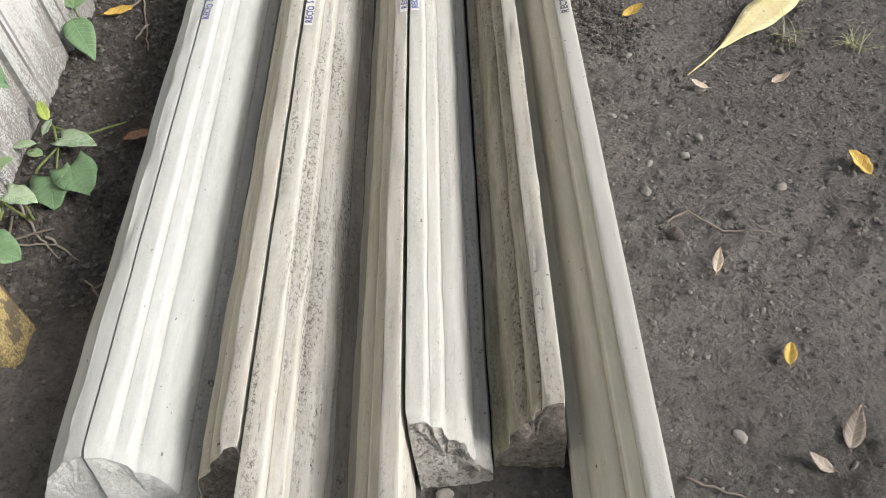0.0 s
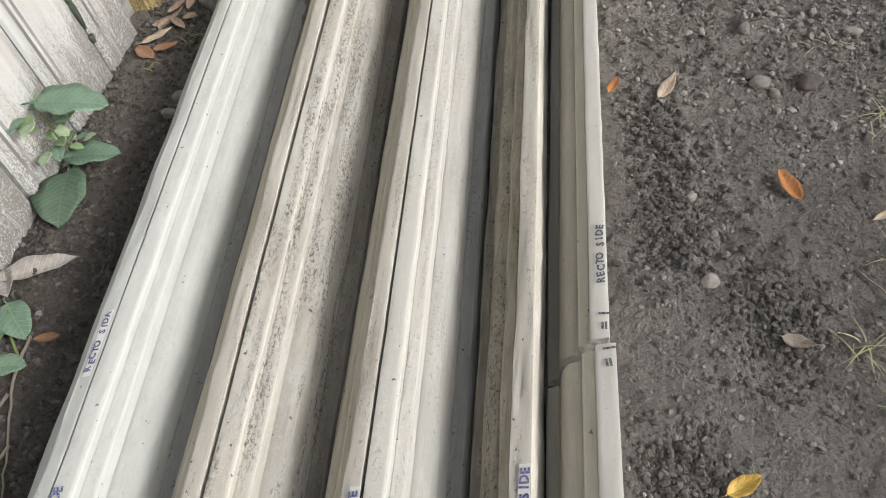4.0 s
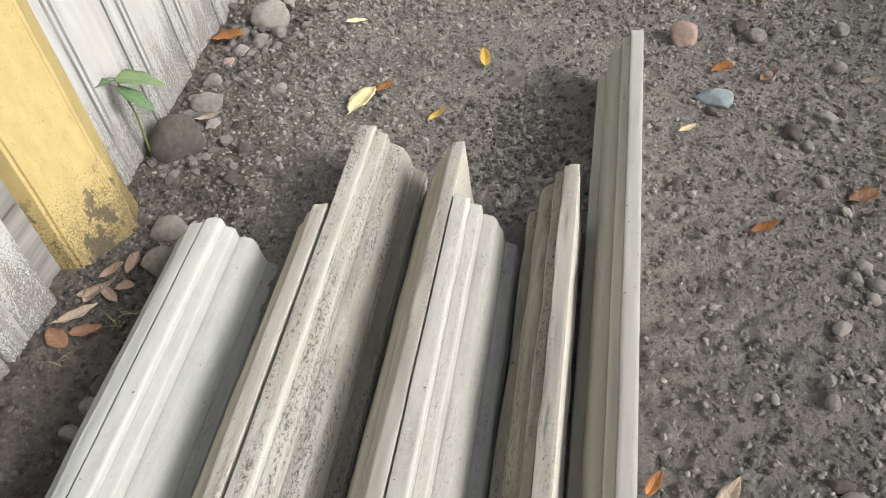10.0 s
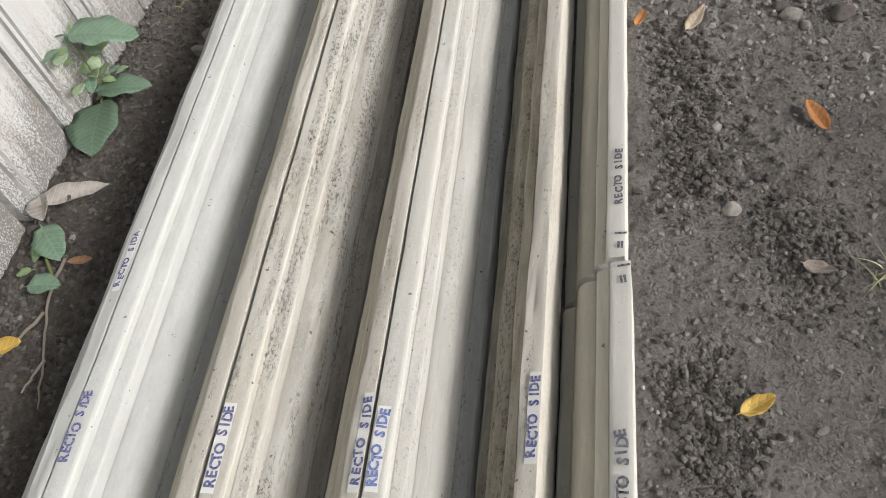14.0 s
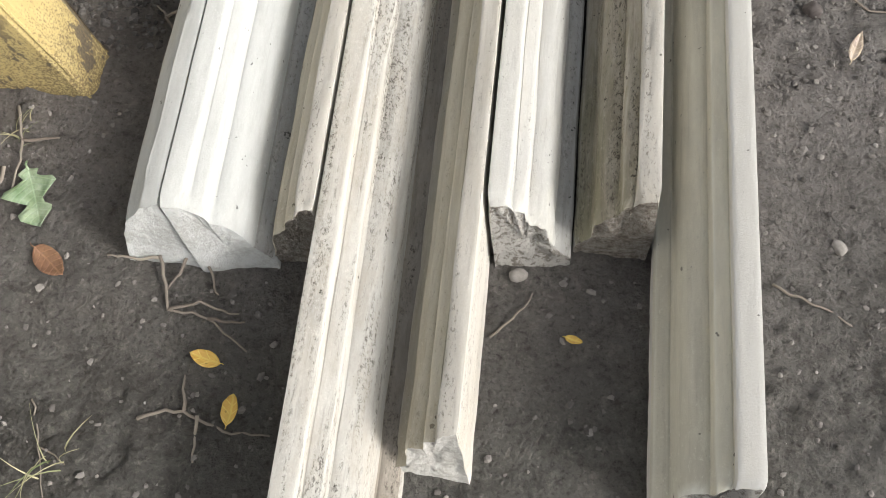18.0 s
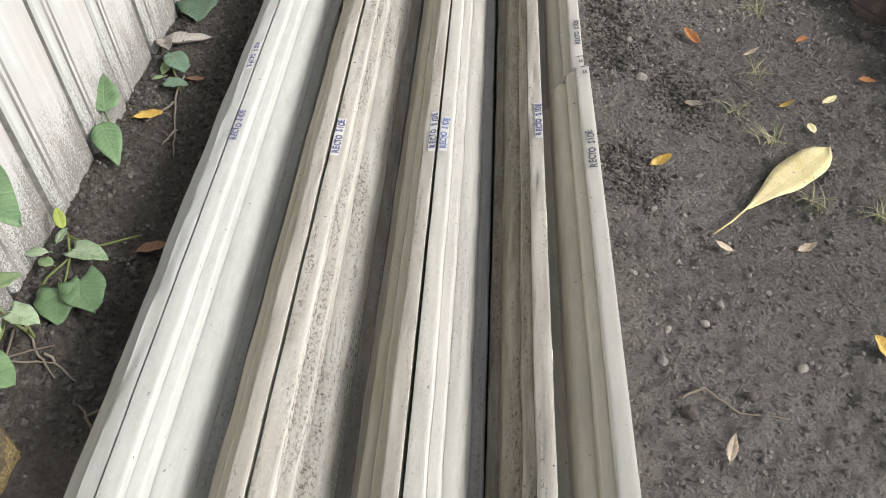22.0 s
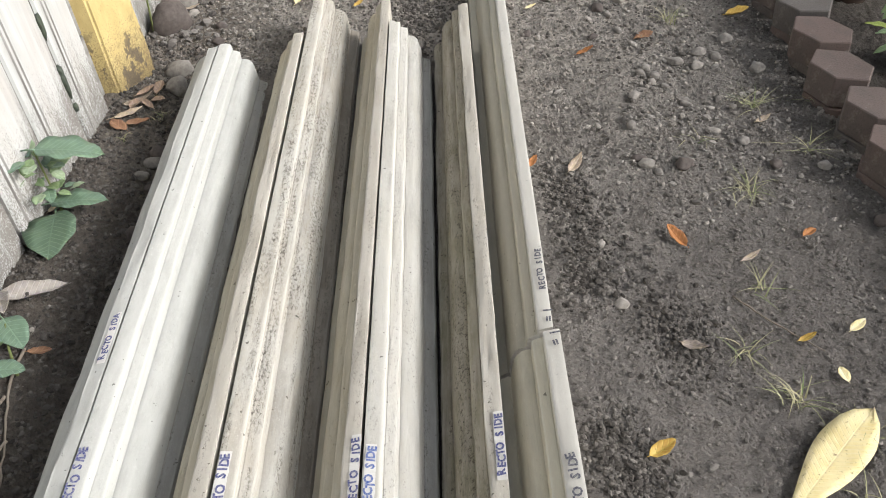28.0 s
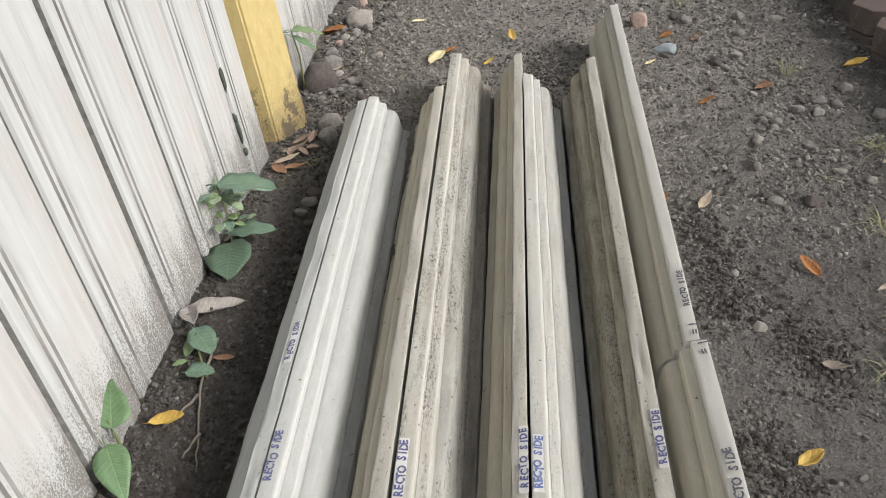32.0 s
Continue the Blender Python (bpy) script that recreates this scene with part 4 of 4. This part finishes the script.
def scatter(name, count, pick, sizes, material, label, seed, flat=0.7):
    """Countless small bits in one mesh."""
    rnd = random.Random(seed)
    bm = bmesh.new()
    bmesh.ops.create_icosphere(bm, subdivisions=1, radius=1)
    unit = [v.co.copy() for v in bm.verts]
    tris = [[v.index for v in f.verts] for f in bm.faces]
    bm.free()
    vs, fs = [], []
    for _ in range(count):
        x, y = pick(rnd)
        if PILE(x, y) or (DITCH(x, y) and (material is PEBBLE or material in (CLOD, DRY_CLOD) and rnd.random() < 0.92)):
            continue
        if y < 0.75 and rnd.random() < 0.72:
            continue
        r = rnd.uniform(*sizes) * rnd.uniform(0.5, 1.0)
        ax, ay, az = r * rnd.uniform(0.8, 1.4), r * rnd.uniform(0.7, 1.1), r * flat * rnd.uniform(0.7, 1.2)
        m = Euler((rnd.uniform(-0.4, 0.4), rnd.uniform(-0.4, 0.4), rnd.uniform(0, 6.3))).to_matrix()
        z = ground_z(x, y) + az * 0.35
        start = len(vs)
        for u in unit:
            w = u * rnd.uniform(0.62, 1.25)
            p = m @ Vector((w.x * ax, w.y * ay, w.z * az))
            vs.append((x + p.x, y + p.y, z + p.z))
        fs += [tuple(start + i for i in t) for t in tris]
    ob = new(name, mesh_of(name, vs, fs, material, False))
    return tagged(ob, label, name, kind="stuff")


def PILE(x, y):
    """Where the mouldings lie."""
    return (-0.53 < x < 0.0 and 0.50 < y < 2.92) or (-0.20 < x < -0.055 and 0.08 < y < 3.2) or (-0.09 < x < 0.03 and 0.24 < y < 3.14) or (0.0 <= x < 0.235 and 0.55 < y < 3.05) or (0.235 <= x < 0.35 and 0.23 < y < 3.56) or x < -0.74


def DITCH(x, y):
    """The moist, shade-toned hollow between the fence and the mouldings."""
    return x < -0.40 and 0.75 < y < 2.75


def anywhere(rnd):
    return rnd.uniform(-0.73, 1.35), rnd.uniform(-0.2, 4.9)


def far_part(rnd):
    if rnd.random() < 0.6:
        cx, cy, sx, sy = rnd.choice(((0.95, 3.05, 0.14, 0.35), (0.80, 2.75, 0.12, 0.22), (-0.45, 3.5, 0.12, 0.4), (0.70, 3.75, 0.22, 0.25), (0.30, 4.2, 0.4, 0.3)))
        return rnd.gauss(cx, sx), rnd.gauss(cy, sy)
    return rnd.uniform(-0.73, 1.2), 2.3 + 2.6 * rnd.random() ** 0.7


def fence_foot(rnd):
    return rnd.gauss(-0.62, 0.06), rnd.uniform(3.1, 4.9)


def crumbs(rnd):
    cx, cy, s = rnd.choice(((0.46, 2.28, 0.04), (0.44, 2.14, 0.035), (0.45, 1.62, 0.035), (0.43, 1.72, 0.03), (0.60, 1.97, 0.05), (0.43, 2.42, 0.03), (0.05, 3.35, 0.08), (0.10, 3.25, 0.08)))
    return rnd.gauss(cx, s), rnd.gauss(cy, s * 1.3)


scatter("soil_crumbs", 34000, anywhere, (0.0015, 0.0072), CLOD, "loose dark crumbs of soil", 3, 0.8)
scatter("ditch_crumbs", 7000, lambda rnd: (rnd.uniform(-0.73, -0.42), rnd.uniform(0.85, 3.1)), (0.002, 0.0095), DAMP_SHADE_CLOD, "dark moist crumbs of soil in the hollow, shade in their colour", 9, 0.7)
scatter("soil_clods", 3800, crumbs, (0.0022, 0.0088), TURNED_CLOD, "dark clods of freshly turned soil", 4, 0.8)
scatter("fine_gravel", 3000, far_part, (0.0022, 0.0075), PEBBLE, "fine grey gravel scattered over the soil", 5)
scatter("pale_gravel", 2000, lambda rnd: (rnd.gauss(-0.42, 0.14), rnd.uniform(2.92, 3.9)), (0.0022, 0.0075), PEBBLE, "pale grey gravel beyond the post", 11)
scatter("far_clods", 8000, lambda rnd: (rnd.uniform(-0.5, 1.2), 2.3 + 2.6 * rnd.random() ** 0.8), (0.0024, 0.0108), DRY_CLOD, "lumps of dry brown soil", 12, 0.85)
scatter("gravel", 330, far_part, (0.006, 0.014), PEBBLE, "grey pebbles scattered over the soil", 6)
scatter("fence_pebbles", 700, fence_foot, (0.006, 0.020), DARK_PEBBLE, "dark rounded pebbles along the fence foot", 7)
scatter("near_grit", 1000, lambda rnd: (rnd.uniform(-0.7, 1.2), rnd.uniform(-0.2, 2.6)), (0.002, 0.006), PEBBLE, "pale grit scattered over the soil", 8)


# ---- twigs, roots and grass ----
def twig(points, r, material, name, label, category):
    bm = bmesh.new()
    for line in points:
        pts = []
        for i, (x, y, h) in enumerate(line):
            pts.append(Vector((x, y, ground_z(x, y) + h)))
        dense = []
        for a, b in zip(pts, pts[1:]):
            for q in range(5):
                p = a.lerp(b, q / 5)
                dense.append(p + Vector((noise.noise(p * 60), noise.noise(p * 60 + Vector((5, 0, 0))), 0)) * 0.006)
        tube(bm, dense + [pts[-1]], r, r * 0.5, 5)
    ob = new(name, from_bm(name, bm, material, True))
    return tagged(ob, label, category)


twig((((-0.43, 0.51, 0.02), (-0.41, 0.44, 0.006), (-0.35, 0.43, 0.006), (-0.29, 0.39, 0.004)), ((-0.41, 0.44, 0.006), (-0.36, 0.445, 0.012), (-0.31, 0.44, 0.004)), ((-0.395, 0.51, 0.02), (-0.40, 0.485, 0.012), (-0.415, 0.465, 0.006)), ((-0.37, 0.515, 0.015), (-0.355, 0.49, 0.012), (-0.345, 0.465, 0.004)), ((-0.35, 0.43, 0.006), (-0.32, 0.425, 0.01), (-0.30, 0.43, 0.006)), ((-0.43, 0.505, 0.02), (-0.47, 0.50, 0.012), (-0.51, 0.505, 0.006))),
     0.0026, STRAW, "dead_root", "pale dead root forking over the soil", "root")
twig((((-0.41, 0.29, 0.004), (-0.355, 0.303, 0.01), (-0.30, 0.282, 0.004), (-0.24, 0.285, 0.003)), ((-0.355, 0.303, 0.01), (-0.364, 0.35, 0.006)), ((-0.33, 0.295, 0.01), (-0.33, 0.24, 0.003))), 0.0026, STRAW, "dry_twig", "dry branching twig lying on the soil", "twig")
twig((((0.03, 0.445, 0.003), (0.06, 0.475, 0.008), (0.08, 0.51, 0.003)),), 0.002, STRAW, "dry_twig", "short dry twig beside the mouldings", "twig")
twig((((0.46, 1.04, 0.012), (0.50, 1.06, 0.010), (0.56, 1.02, 0.006), (0.64, 1.01, 0.003)),), 0.0026, STRAW, "dry_twig", "thin dry root from a clod", "twig")
twig((((-0.645, 1.90, 0.012), (-0.638, 1.81, 0.014), (-0.618, 1.72, 0.012), (-0.60, 1.63, 0.006)), ((-0.638, 1.79, 0.012), (-0.675, 1.70, 0.006)), ((-0.615, 1.71, 0.012), (-0.628, 1.65, 0.006))), 0.0034, STRAW, "dead_root", "crooked pale root along the ditch", "root")
twig((((0.74, 2.08, 0.005), (0.80, 2.0, 0.01), (0.88, 1.93, 0.005)),), 0.0025, STRAW, "dry_twig", "dark thin twig on the soil", "twig")
twig((((-0.70, 0.72, 0.006), (-0.665, 0.66, 0.012), (-0.67, 0.58, 0.006)), ((-0.665, 0.66, 0.012), (-0.63, 0.68, 0.006)), ((-0.69, 0.62, 0.006), (-0.70, 0.54, 0.004))), 0.0028, STRAW, "dry_twig", "dry curled twigs near the post", "twig")
twig((((-0.56, 0.30, 0.004), (-0.53, 0.24, 0.008), (-0.50, 0.16, 0.004)), ((-0.53, 0.24, 0.008), (-0.49, 0.22, 0.004))), 0.0014, STRAW, "dry_twig", "thin dry stalk on the soil", "twig")
twig((((-0.48, 0.96, 0.012), (-0.53, 0.92, 0.014), (-0.56, 0.95, 0.006)), ((-0.53, 0.92, 0.014), (-0.50, 0.88, 0.006))), 0.003, STRAW, "dead_root", "curled dead root in the hollow", "root")
twig((((-0.70, 1.10, 0.012), (-0.645, 1.02, 0.012), (-0.61, 0.99, 0.006)), ((-0.69, 0.99, 0.010), (-0.63, 1.05, 0.010)), ((-0.64, 1.03, 0.012), (-0.585, 1.0, 0.004))), 0.003, STRAW, "dry_twig", "dry forked sticks under the vine", "twig")
twig((((0.40, 0.56, 0.004), (0.46, 0.53, 0.006), (0.50, 0.51, 0.003)),), 0.0022, STRAW, "dry_twig", "short dry twig on the soil", "twig")
twig((((-0.74, 1.03, 0.01), (-0.68, 0.99, 0.012), (-0.62, 1.02, 0.006)), ((-0.70, 1.06, 0.008), (-0.68, 0.96, 0.01))), 0.003, STRAW, "dry_twig", "dry crossed twigs under the vine", "twig")
twig((((0.36, 0.30, 0.004), (0.353, 0.55, 0.012), (0.356, 0.80, 0.004)),), 0.0018, STRAW, "dry_twig", "thin dry stalk along the moulding", "twig")


def tuft(x, y, blades, height, spread, seed, label):
    """A tuft of narrow arching blades."""
    rnd = random.Random(seed)
    vs, fs = [], []
    z0 = ground_z(x, y)
    for _ in range(blades):
        a, h = rnd.uniform(0, math.tau), height * rnd.uniform(0.5, 1.0)
        out, w = spread * rnd.uniform(0.4, 1.0), rnd.uniform(0.0010, 0.0021)
        bx, by = x + rnd.gauss(0, 0.012), y + rnd.gauss(0, 0.012)
        side = Vector((-math.sin(a), math.cos(a), 0))
        start = len(vs)
        for i in range(6):
            t = i / 5
            p = Vector((bx + math.cos(a) * out * t ** 1.5, by + math.sin(a) * out * t ** 1.5, z0 + h * (t - 0.55 * t * t)))
            for s in (-1, 1):
                vs.append(tuple(p + side * s * w * (1 - t * 0.9)))
        fs += [(start + 2 * i, start + 2 * i + 1, start + 2 * i + 3, start + 2 * i + 2) for i in range(5)]
    ob = new("grass_tuft", mesh_of("grass_tuft", vs, fs, GRASS))
    return tagged(ob, label, "grass", "grass tufts on bare soil")


for i, (x, y, n, h, s) in enumerate(((0.822, 1.60, 22, 0.09, 0.08), (0.97, 1.56, 26, 0.07, 0.09), (0.78, 1.81, 24, 0.08, 0.08), (0.883, 2.447, 30, 0.06, 0.10), (0.869, 3.33, 24, 0.10, 0.09), (1.0, 2.84, 26, 0.06, 0.12),
                                  (0.72, 1.92, 16, 0.06, 0.08), (-0.50, 0.22, 9, 0.10, 0.10), (-0.62, 0.20, 14, 0.05, 0.05), (0.80, 0.66, 18, 0.08, 0.07), (-0.60, 2.74, 10, 0.05, 0.05), (0.62, 3.95, 16, 0.08, 0.08), (0.35, 4.35, 18, 0.07, 0.09), (0.80, 2.10, 14, 0.05, 0.09), (1.19, 2.87, 20, 0.08, 0.12), (0.81, 2.66, 10, 0.04, 0.07), (0.88, 1.74, 14, 0.06, 0.08), (1.08, 2.62, 16, 0.06, 0.12), (-0.68, 0.68, 10, 0.05, 0.05), (-0.66, 2.62, 9, 0.04, 0.04))):
    tuft(x, y, n, h, s, i, "small tuft of thin green and straw-coloured grass")


# ---- plants at the fence ----
def plant(name, x, y, stems, leaves, label):
    """stems: lines of points above (x, y); leaves: place, length, width share, heading, pitch, kind, shape."""
    z = ground_z(x, y)
    root = tagged(new(name), label, "plant")
    root.location = (x, y, z)
    for line in stems:
        bm = bmesh.new()
        tube(bm, [Vector(p) for p in line], 0.0032, 0.0018, 6)
        part("stem", from_bm("stem", bm, STEM, True), root, "thin green stem")
    for i, (p, length, wide, heading, pitch, kind, shape) in enumerate(leaves):
        me = leaf_mesh("leaf", length, length * wide, shape, LEAVES[kind], -0.18, 0.10, 0.2, 0.18, i + int(x * 90))
        m = Matrix.Translation(p) @ Matrix.Rotation(radians(heading - 90), 4, "Z") @ Matrix.Rotation(radians(pitch), 4, "X")
        part("leaf", me, root, "", m)
    return root


plant("heart_leaf_vine", -0.66, 1.16, (((-0.05, 0.16, 0.03), (-0.02, 0.12, 0.05), (0.0, 0.07, 0.04), (0.015, 0.0, 0.035)), ((-0.02, 0.12, 0.05), (0.03, 0.11, 0.03), (0.10, 0.165, 0.012)), ((-0.06, 0.0, 0.0), (-0.03, 0.03, 0.03), (0.0, 0.07, 0.04))),
      (((0.004, 0.004, 0.028), 0.082, 1.0, -75, -4, "green", "heart"), ((0.036, 0.018, 0.034), 0.082, 0.98, -52, -6, "green", "heart"), ((0.002, 0.088, 0.045), 0.075, 0.62, -14, 0, "mottled", "heart"),
       ((-0.03, 0.13, 0.06), 0.045, 0.5, 120, 40, "lime", "oval"), ((-0.04, 0.075, 0.05), 0.042, 0.6, 200, 15, "mottled", "oval"), ((-0.025, 0.05, 0.04), 0.035, 0.7, 160, 10, "light", "oval"), ((-0.035, 0.10, 0.05), 0.035, 0.6, 60, 30, "mottled", "oval")),
      "heart-leaved green vine creeping at the fence foot")
plant("heart_leaf_vine", -0.725, 1.615, (((0.02, 0.0, -0.01), (0.005, 0.015, 0.05), (0.0, 0.02, 0.08)),),
      (((0.008, -0.020, 0.06), 0.112, 0.56, -58, -24, "green", "ovate"), ((0.008, 0.012, 0.065), 0.090, 0.80, 100, 42, "green", "ovate")),
      "vine with two pointed green leaves by the fence")
plant("broad_leaf_plant", -0.70, 2.30, (((0, 0, 0), (0.0, 0, 0.06), (-0.01, 0.01, 0.155)), ((0.0, 0, 0.01), (0.0, -0.01, 0.025)), ((0, 0, 0), (0.01, -0.03, 0.02))),
      (((-0.01, 0.01, 0.155), 0.145, 0.58, 2, -4, "sage", "oval"), ((-0.012, -0.012, 0.03), 0.128, 0.50, 0, 6, "sage", "oval"), ((0.010, -0.04, 0.025), 0.14, 0.78, -80, 0, "deep", "oval"),
       *[((0.024 * math.cos(q * 2.4) * (1 + q % 3) * 0.6 - 0.005, 0.024 * math.sin(q * 2.4) * (1 + q % 3) * 0.6, 0.05 + 0.014 * (q % 8)), 0.028 + 0.006 * (q % 4), 0.7, q * 137.5, -10 + 9 * (q % 5), ("light", "sage", "mottled")[q % 3], "oval") for q in range(26)]),
      "weed with broad dark leaves and small light ones")
plant("small_weed", -0.655, 1.90, (((0.02, -0.06, 0), (0.0, -0.02, 0.03), (-0.02, 0.03, 0.045)),),
      (((-0.03, 0.045, 0.045), 0.088, 0.66, -48, -4, "sage", "oval"), ((-0.012, -0.075, 0.032), 0.060, 0.72, 6, 0, "sage", "oval"), ((-0.025, 0.03, 0.035), 0.05, 0.55, -100, -10, "light", "oval"), ((-0.02, -0.04, 0.03), 0.03, 0.6, 200, 5, "light", "oval")),
      "small green weed at the ditch edge")
plant("ivy_sprig", -0.69, 1.03, (((0.02, 0.03, 0), (0.0, 0.02, 0.06), (-0.01, 0.02, 0.12)), ((0.0, 0.02, 0.06), (0.03, -0.03, 0.08), (0.05, -0.07, 0.10)), ((0.02, 0.03, 0.01), (0.05, 0.0, 0.03), (0.07, -0.02, 0.09))),
      (((-0.02, 0.03, 0.12), 0.055, 0.85, 150, 5, "light", "heart"), ((0.0, 0.03, 0.12), 0.05, 0.8, 40, 5, "light", "heart"), ((0.04, -0.005, 0.10), 0.055, 0.75, -15, -10, "mottled", "heart"), ((0.02, -0.04, 0.11), 0.05, 0.85, -60, -10, "light", "heart"),
       ((-0.03, -0.02, 0.12), 0.06, 0.85, 200, 0, "mottled", "heart"), ((0.01, 0.0, 0.10), 0.045, 0.85, -110, 0, "light", "heart"), ((0.0, -0.095, 0.09), 0.098, 0.68, -20, -8, "green", "oval")),
      "sprig of young vine leaves beside the post")
plant("lone_vine", -0.71, 3.16, (((0, 0, 0), (0.01, 0.0, 0.12), (0.0, 0.0, 0.21)),),
      (((-0.01, -0.005, 0.205), 0.06, 0.6, -160, 0, "green", "oval"), ((0.0, 0.0, 0.21), 0.105, 0.48, 4, -8, "light", "ovate"), ((0.0, -0.01, 0.195), 0.095, 0.34, -14, -24, "green", "lance")),
      "slender vine with bright green leaves by the post")
fallen(-0.632, 0.578, 0.119, -62, "mottled", "lobed", 0.8, 0.15, "green lobed leaf lying on the soil")
plant("near_vine", -0.72, 0.93, (((0, 0, 0), (0.01, 0.03, 0.25), (0.05, 0.06, 0.37), (0.105, 0.07, 0.405)),),
      (((0.10, 0.07, 0.405), 0.16, 0.74, -24, -4, "green", "ovate"), ((0.01, 0.06, 0.30), 0.07, 0.7, 60, 10, "green", "heart")),
      "vine with a broad leaf climbing past the post")


def gap_vine(y, lows):
    """A dark vine stem with knotty leaf buds pressed through a gap in the fence."""
    root = tagged(new("gap_vine"), "dark green vine pressed through a gap between boards", "plant")
    z = plane_z(FENCE_X, y)
    root.location = (FENCE_X + 0.004, y, z)
    bm = bmesh.new()
    tube(bm, [Vector((-0.012 - 0.03 * h, 0.012 * h + 0.003 * math.sin(h * 40), h)) for h in (0.0, 0.06, 0.12, 0.18, 0.24, 0.30)], 0.005, 0.003, 6)
    part("stem", from_bm("stem", bm, LEAVES["dark"], True), root)
    for h, r in lows:
        bm = bmesh.new()
        bmesh.ops.create_icosphere(bm, subdivisions=2, radius=1)
        for v in bm.verts:
            n = 1 + 0.3 * noise.noise(v.co * 1.8 + Vector((h * 9, 0, 0)))
            v.co = Vector((v.co.x * 0.007 * n, v.co.y * (0.0085 + 0.004 * v.co.z) * n, v.co.z * r * n))
        part("leaf_bud", from_bm("leaf_bud", bm, LEAVES["dark"], True), root, "", Matrix.Translation((0.0 - 0.03 * h, 0.012 * h, h)))


gap_vine(2.592, ((0.30, 0.034), (0.185, 0.020), (0.15, 0.038), (0.09, 0.012)))

# ---- paver edging and the planting behind it ----
def paver_mesh():
    outline = [(0.0, 0.0), (0.052, -0.066), (0.152, -0.066), (0.204, 0.0), (0.152, 0.066), (0.052, 0.066)]
    bm = bmesh.new()
    low = [bm.verts.new((x, y, 0)) for x, y in outline]
    face = bm.faces.new(low)
    up = bmesh.ops.extrude_face_region(bm, geom=[face])
    bmesh.ops.translate(bm, verts=[v for v in up["geom"] if isinstance(v, bmesh.types.BMVert)], vec=(0, 0, 0.09))
    bmesh.ops.recalc_face_normals(bm, faces=bm.faces)
    bmesh.ops.bevel(bm, geom=bm.edges[:], offset=0.003, segments=1, affect="EDGES")
    return from_bm("paver", bm, PAVER)


edging = tagged(new("paver_edging"), "row of brown hexagonal pavers stacked as a bed edge", "edging", kind="structure")
PAVER_MESH = paver_mesh()
rnd = random.Random(5)
for i in range(19):
    y = 1.815 + 0.192 * i
    x = 1.217 + 0.2 * max(0.0, 2.6 - y)
    turn, shift, lift = -64 + rnd.uniform(-5, 5), rnd.uniform(-0.012, 0.012), rnd.uniform(-0.008, 0.008)
    for course in (0, 1):
        yy = y + rnd.uniform(-0.003, 0.003)
        xx = x + (0.002 if course == 0 else 0.0) + rnd.uniform(-0.003, 0.003)
        ob = new("paver", PAVER_MESH)
        ob.parent = edging
        ob.matrix_world = pose(xx + shift, yy, plane_z(1.2, yy) - 0.063 + lift + 0.0905 * course, rnd.uniform(-1.5, 1.5), rnd.uniform(-1.5, 1.5), turn)


def pot(x, y, r, h, material, label, name):
    root = tagged(new(name), label, "pot")
    root.location = (x, y, plane_z(x, y) - 0.02)
    line = [(0.78 * r, 0), (0.98 * r, h * 0.8), (1.08 * r, h * 0.8), (1.10 * r, h), (0.98 * r, h), (0.94 * r, h * 0.82), (0.74 * r, 0.03), (0, 0.03)]
    n, vs, fs = 36, [], []
    for rr, z in line:
        vs += [(rr * math.cos(q * math.tau / n), rr * math.sin(q * math.tau / n), z) for q in range(n)]
    for j in range(len(line) - 1):
        fs += [(j * n + q, j * n + (q + 1) % n, (j + 1) * n + (q + 1) % n, (j + 1) * n + q) for q in range(n)]
    part("pot_wall", mesh_of("pot_wall", vs, fs, material, True), root)
    soil_vs = [(0.93 * r * math.cos(q * math.tau / n), 0.93 * r * math.sin(q * math.tau / n), h * 0.8) for q in range(n)] + [(0, 0, h * 0.83)]
    part("potting_soil", mesh_of("potting_soil", soil_vs, [(q, (q + 1) % n, n) for q in range(n)], SOIL), root, "dark potting soil")
    return root


pot(1.50, 2.775, 0.13, 0.12, BLACK, "black plastic pot behind the edging", "plastic_pot")
pot(1.58, 3.08, 0.085, 0.085, CLAY, "small brown clay pot behind the edging", "clay_pot")
pot(1.56, 3.60, 0.085, 0.09, CLAY, "brown clay pot behind the edging", "clay_pot")
for q, (x, y, count) in enumerate(((1.60, 3.06, 34), (1.60, 3.60, 34), (1.74, 2.45, 24), (1.75, 4.1, 30), (1.60, 2.90, 16), (1.68, 3.32, 26), (1.53, 2.77, 10))):
    rnd = random.Random(q + 40)
    leaves = []
    for i in range(count):
        a, h = rnd.uniform(0, 360), rnd.uniform(0.10, 0.34)
        d = rnd.uniform(0.02, 0.14)
        leaves.append(((d * math.cos(radians(a)), d * math.sin(radians(a)), h), rnd.uniform(0.045, 0.10), rnd.uniform(0.3, 0.55), a, rnd.uniform(-40, 25), rnd.choice(("light", "lime", "lime", "green", "light")), rnd.choice(("lance", "oval"))))
    stems = [((0, 0, 0), (rnd.uniform(-0.03, 0.03), rnd.uniform(-0.03, 0.03), 0.15), (rnd.uniform(-0.1, 0.1), rnd.uniform(-0.1, 0.1), 0.32)) for _ in range(7)]
    plant("garden_plant", x, y, stems, leaves, "leafy light green plant behind the paver edging")
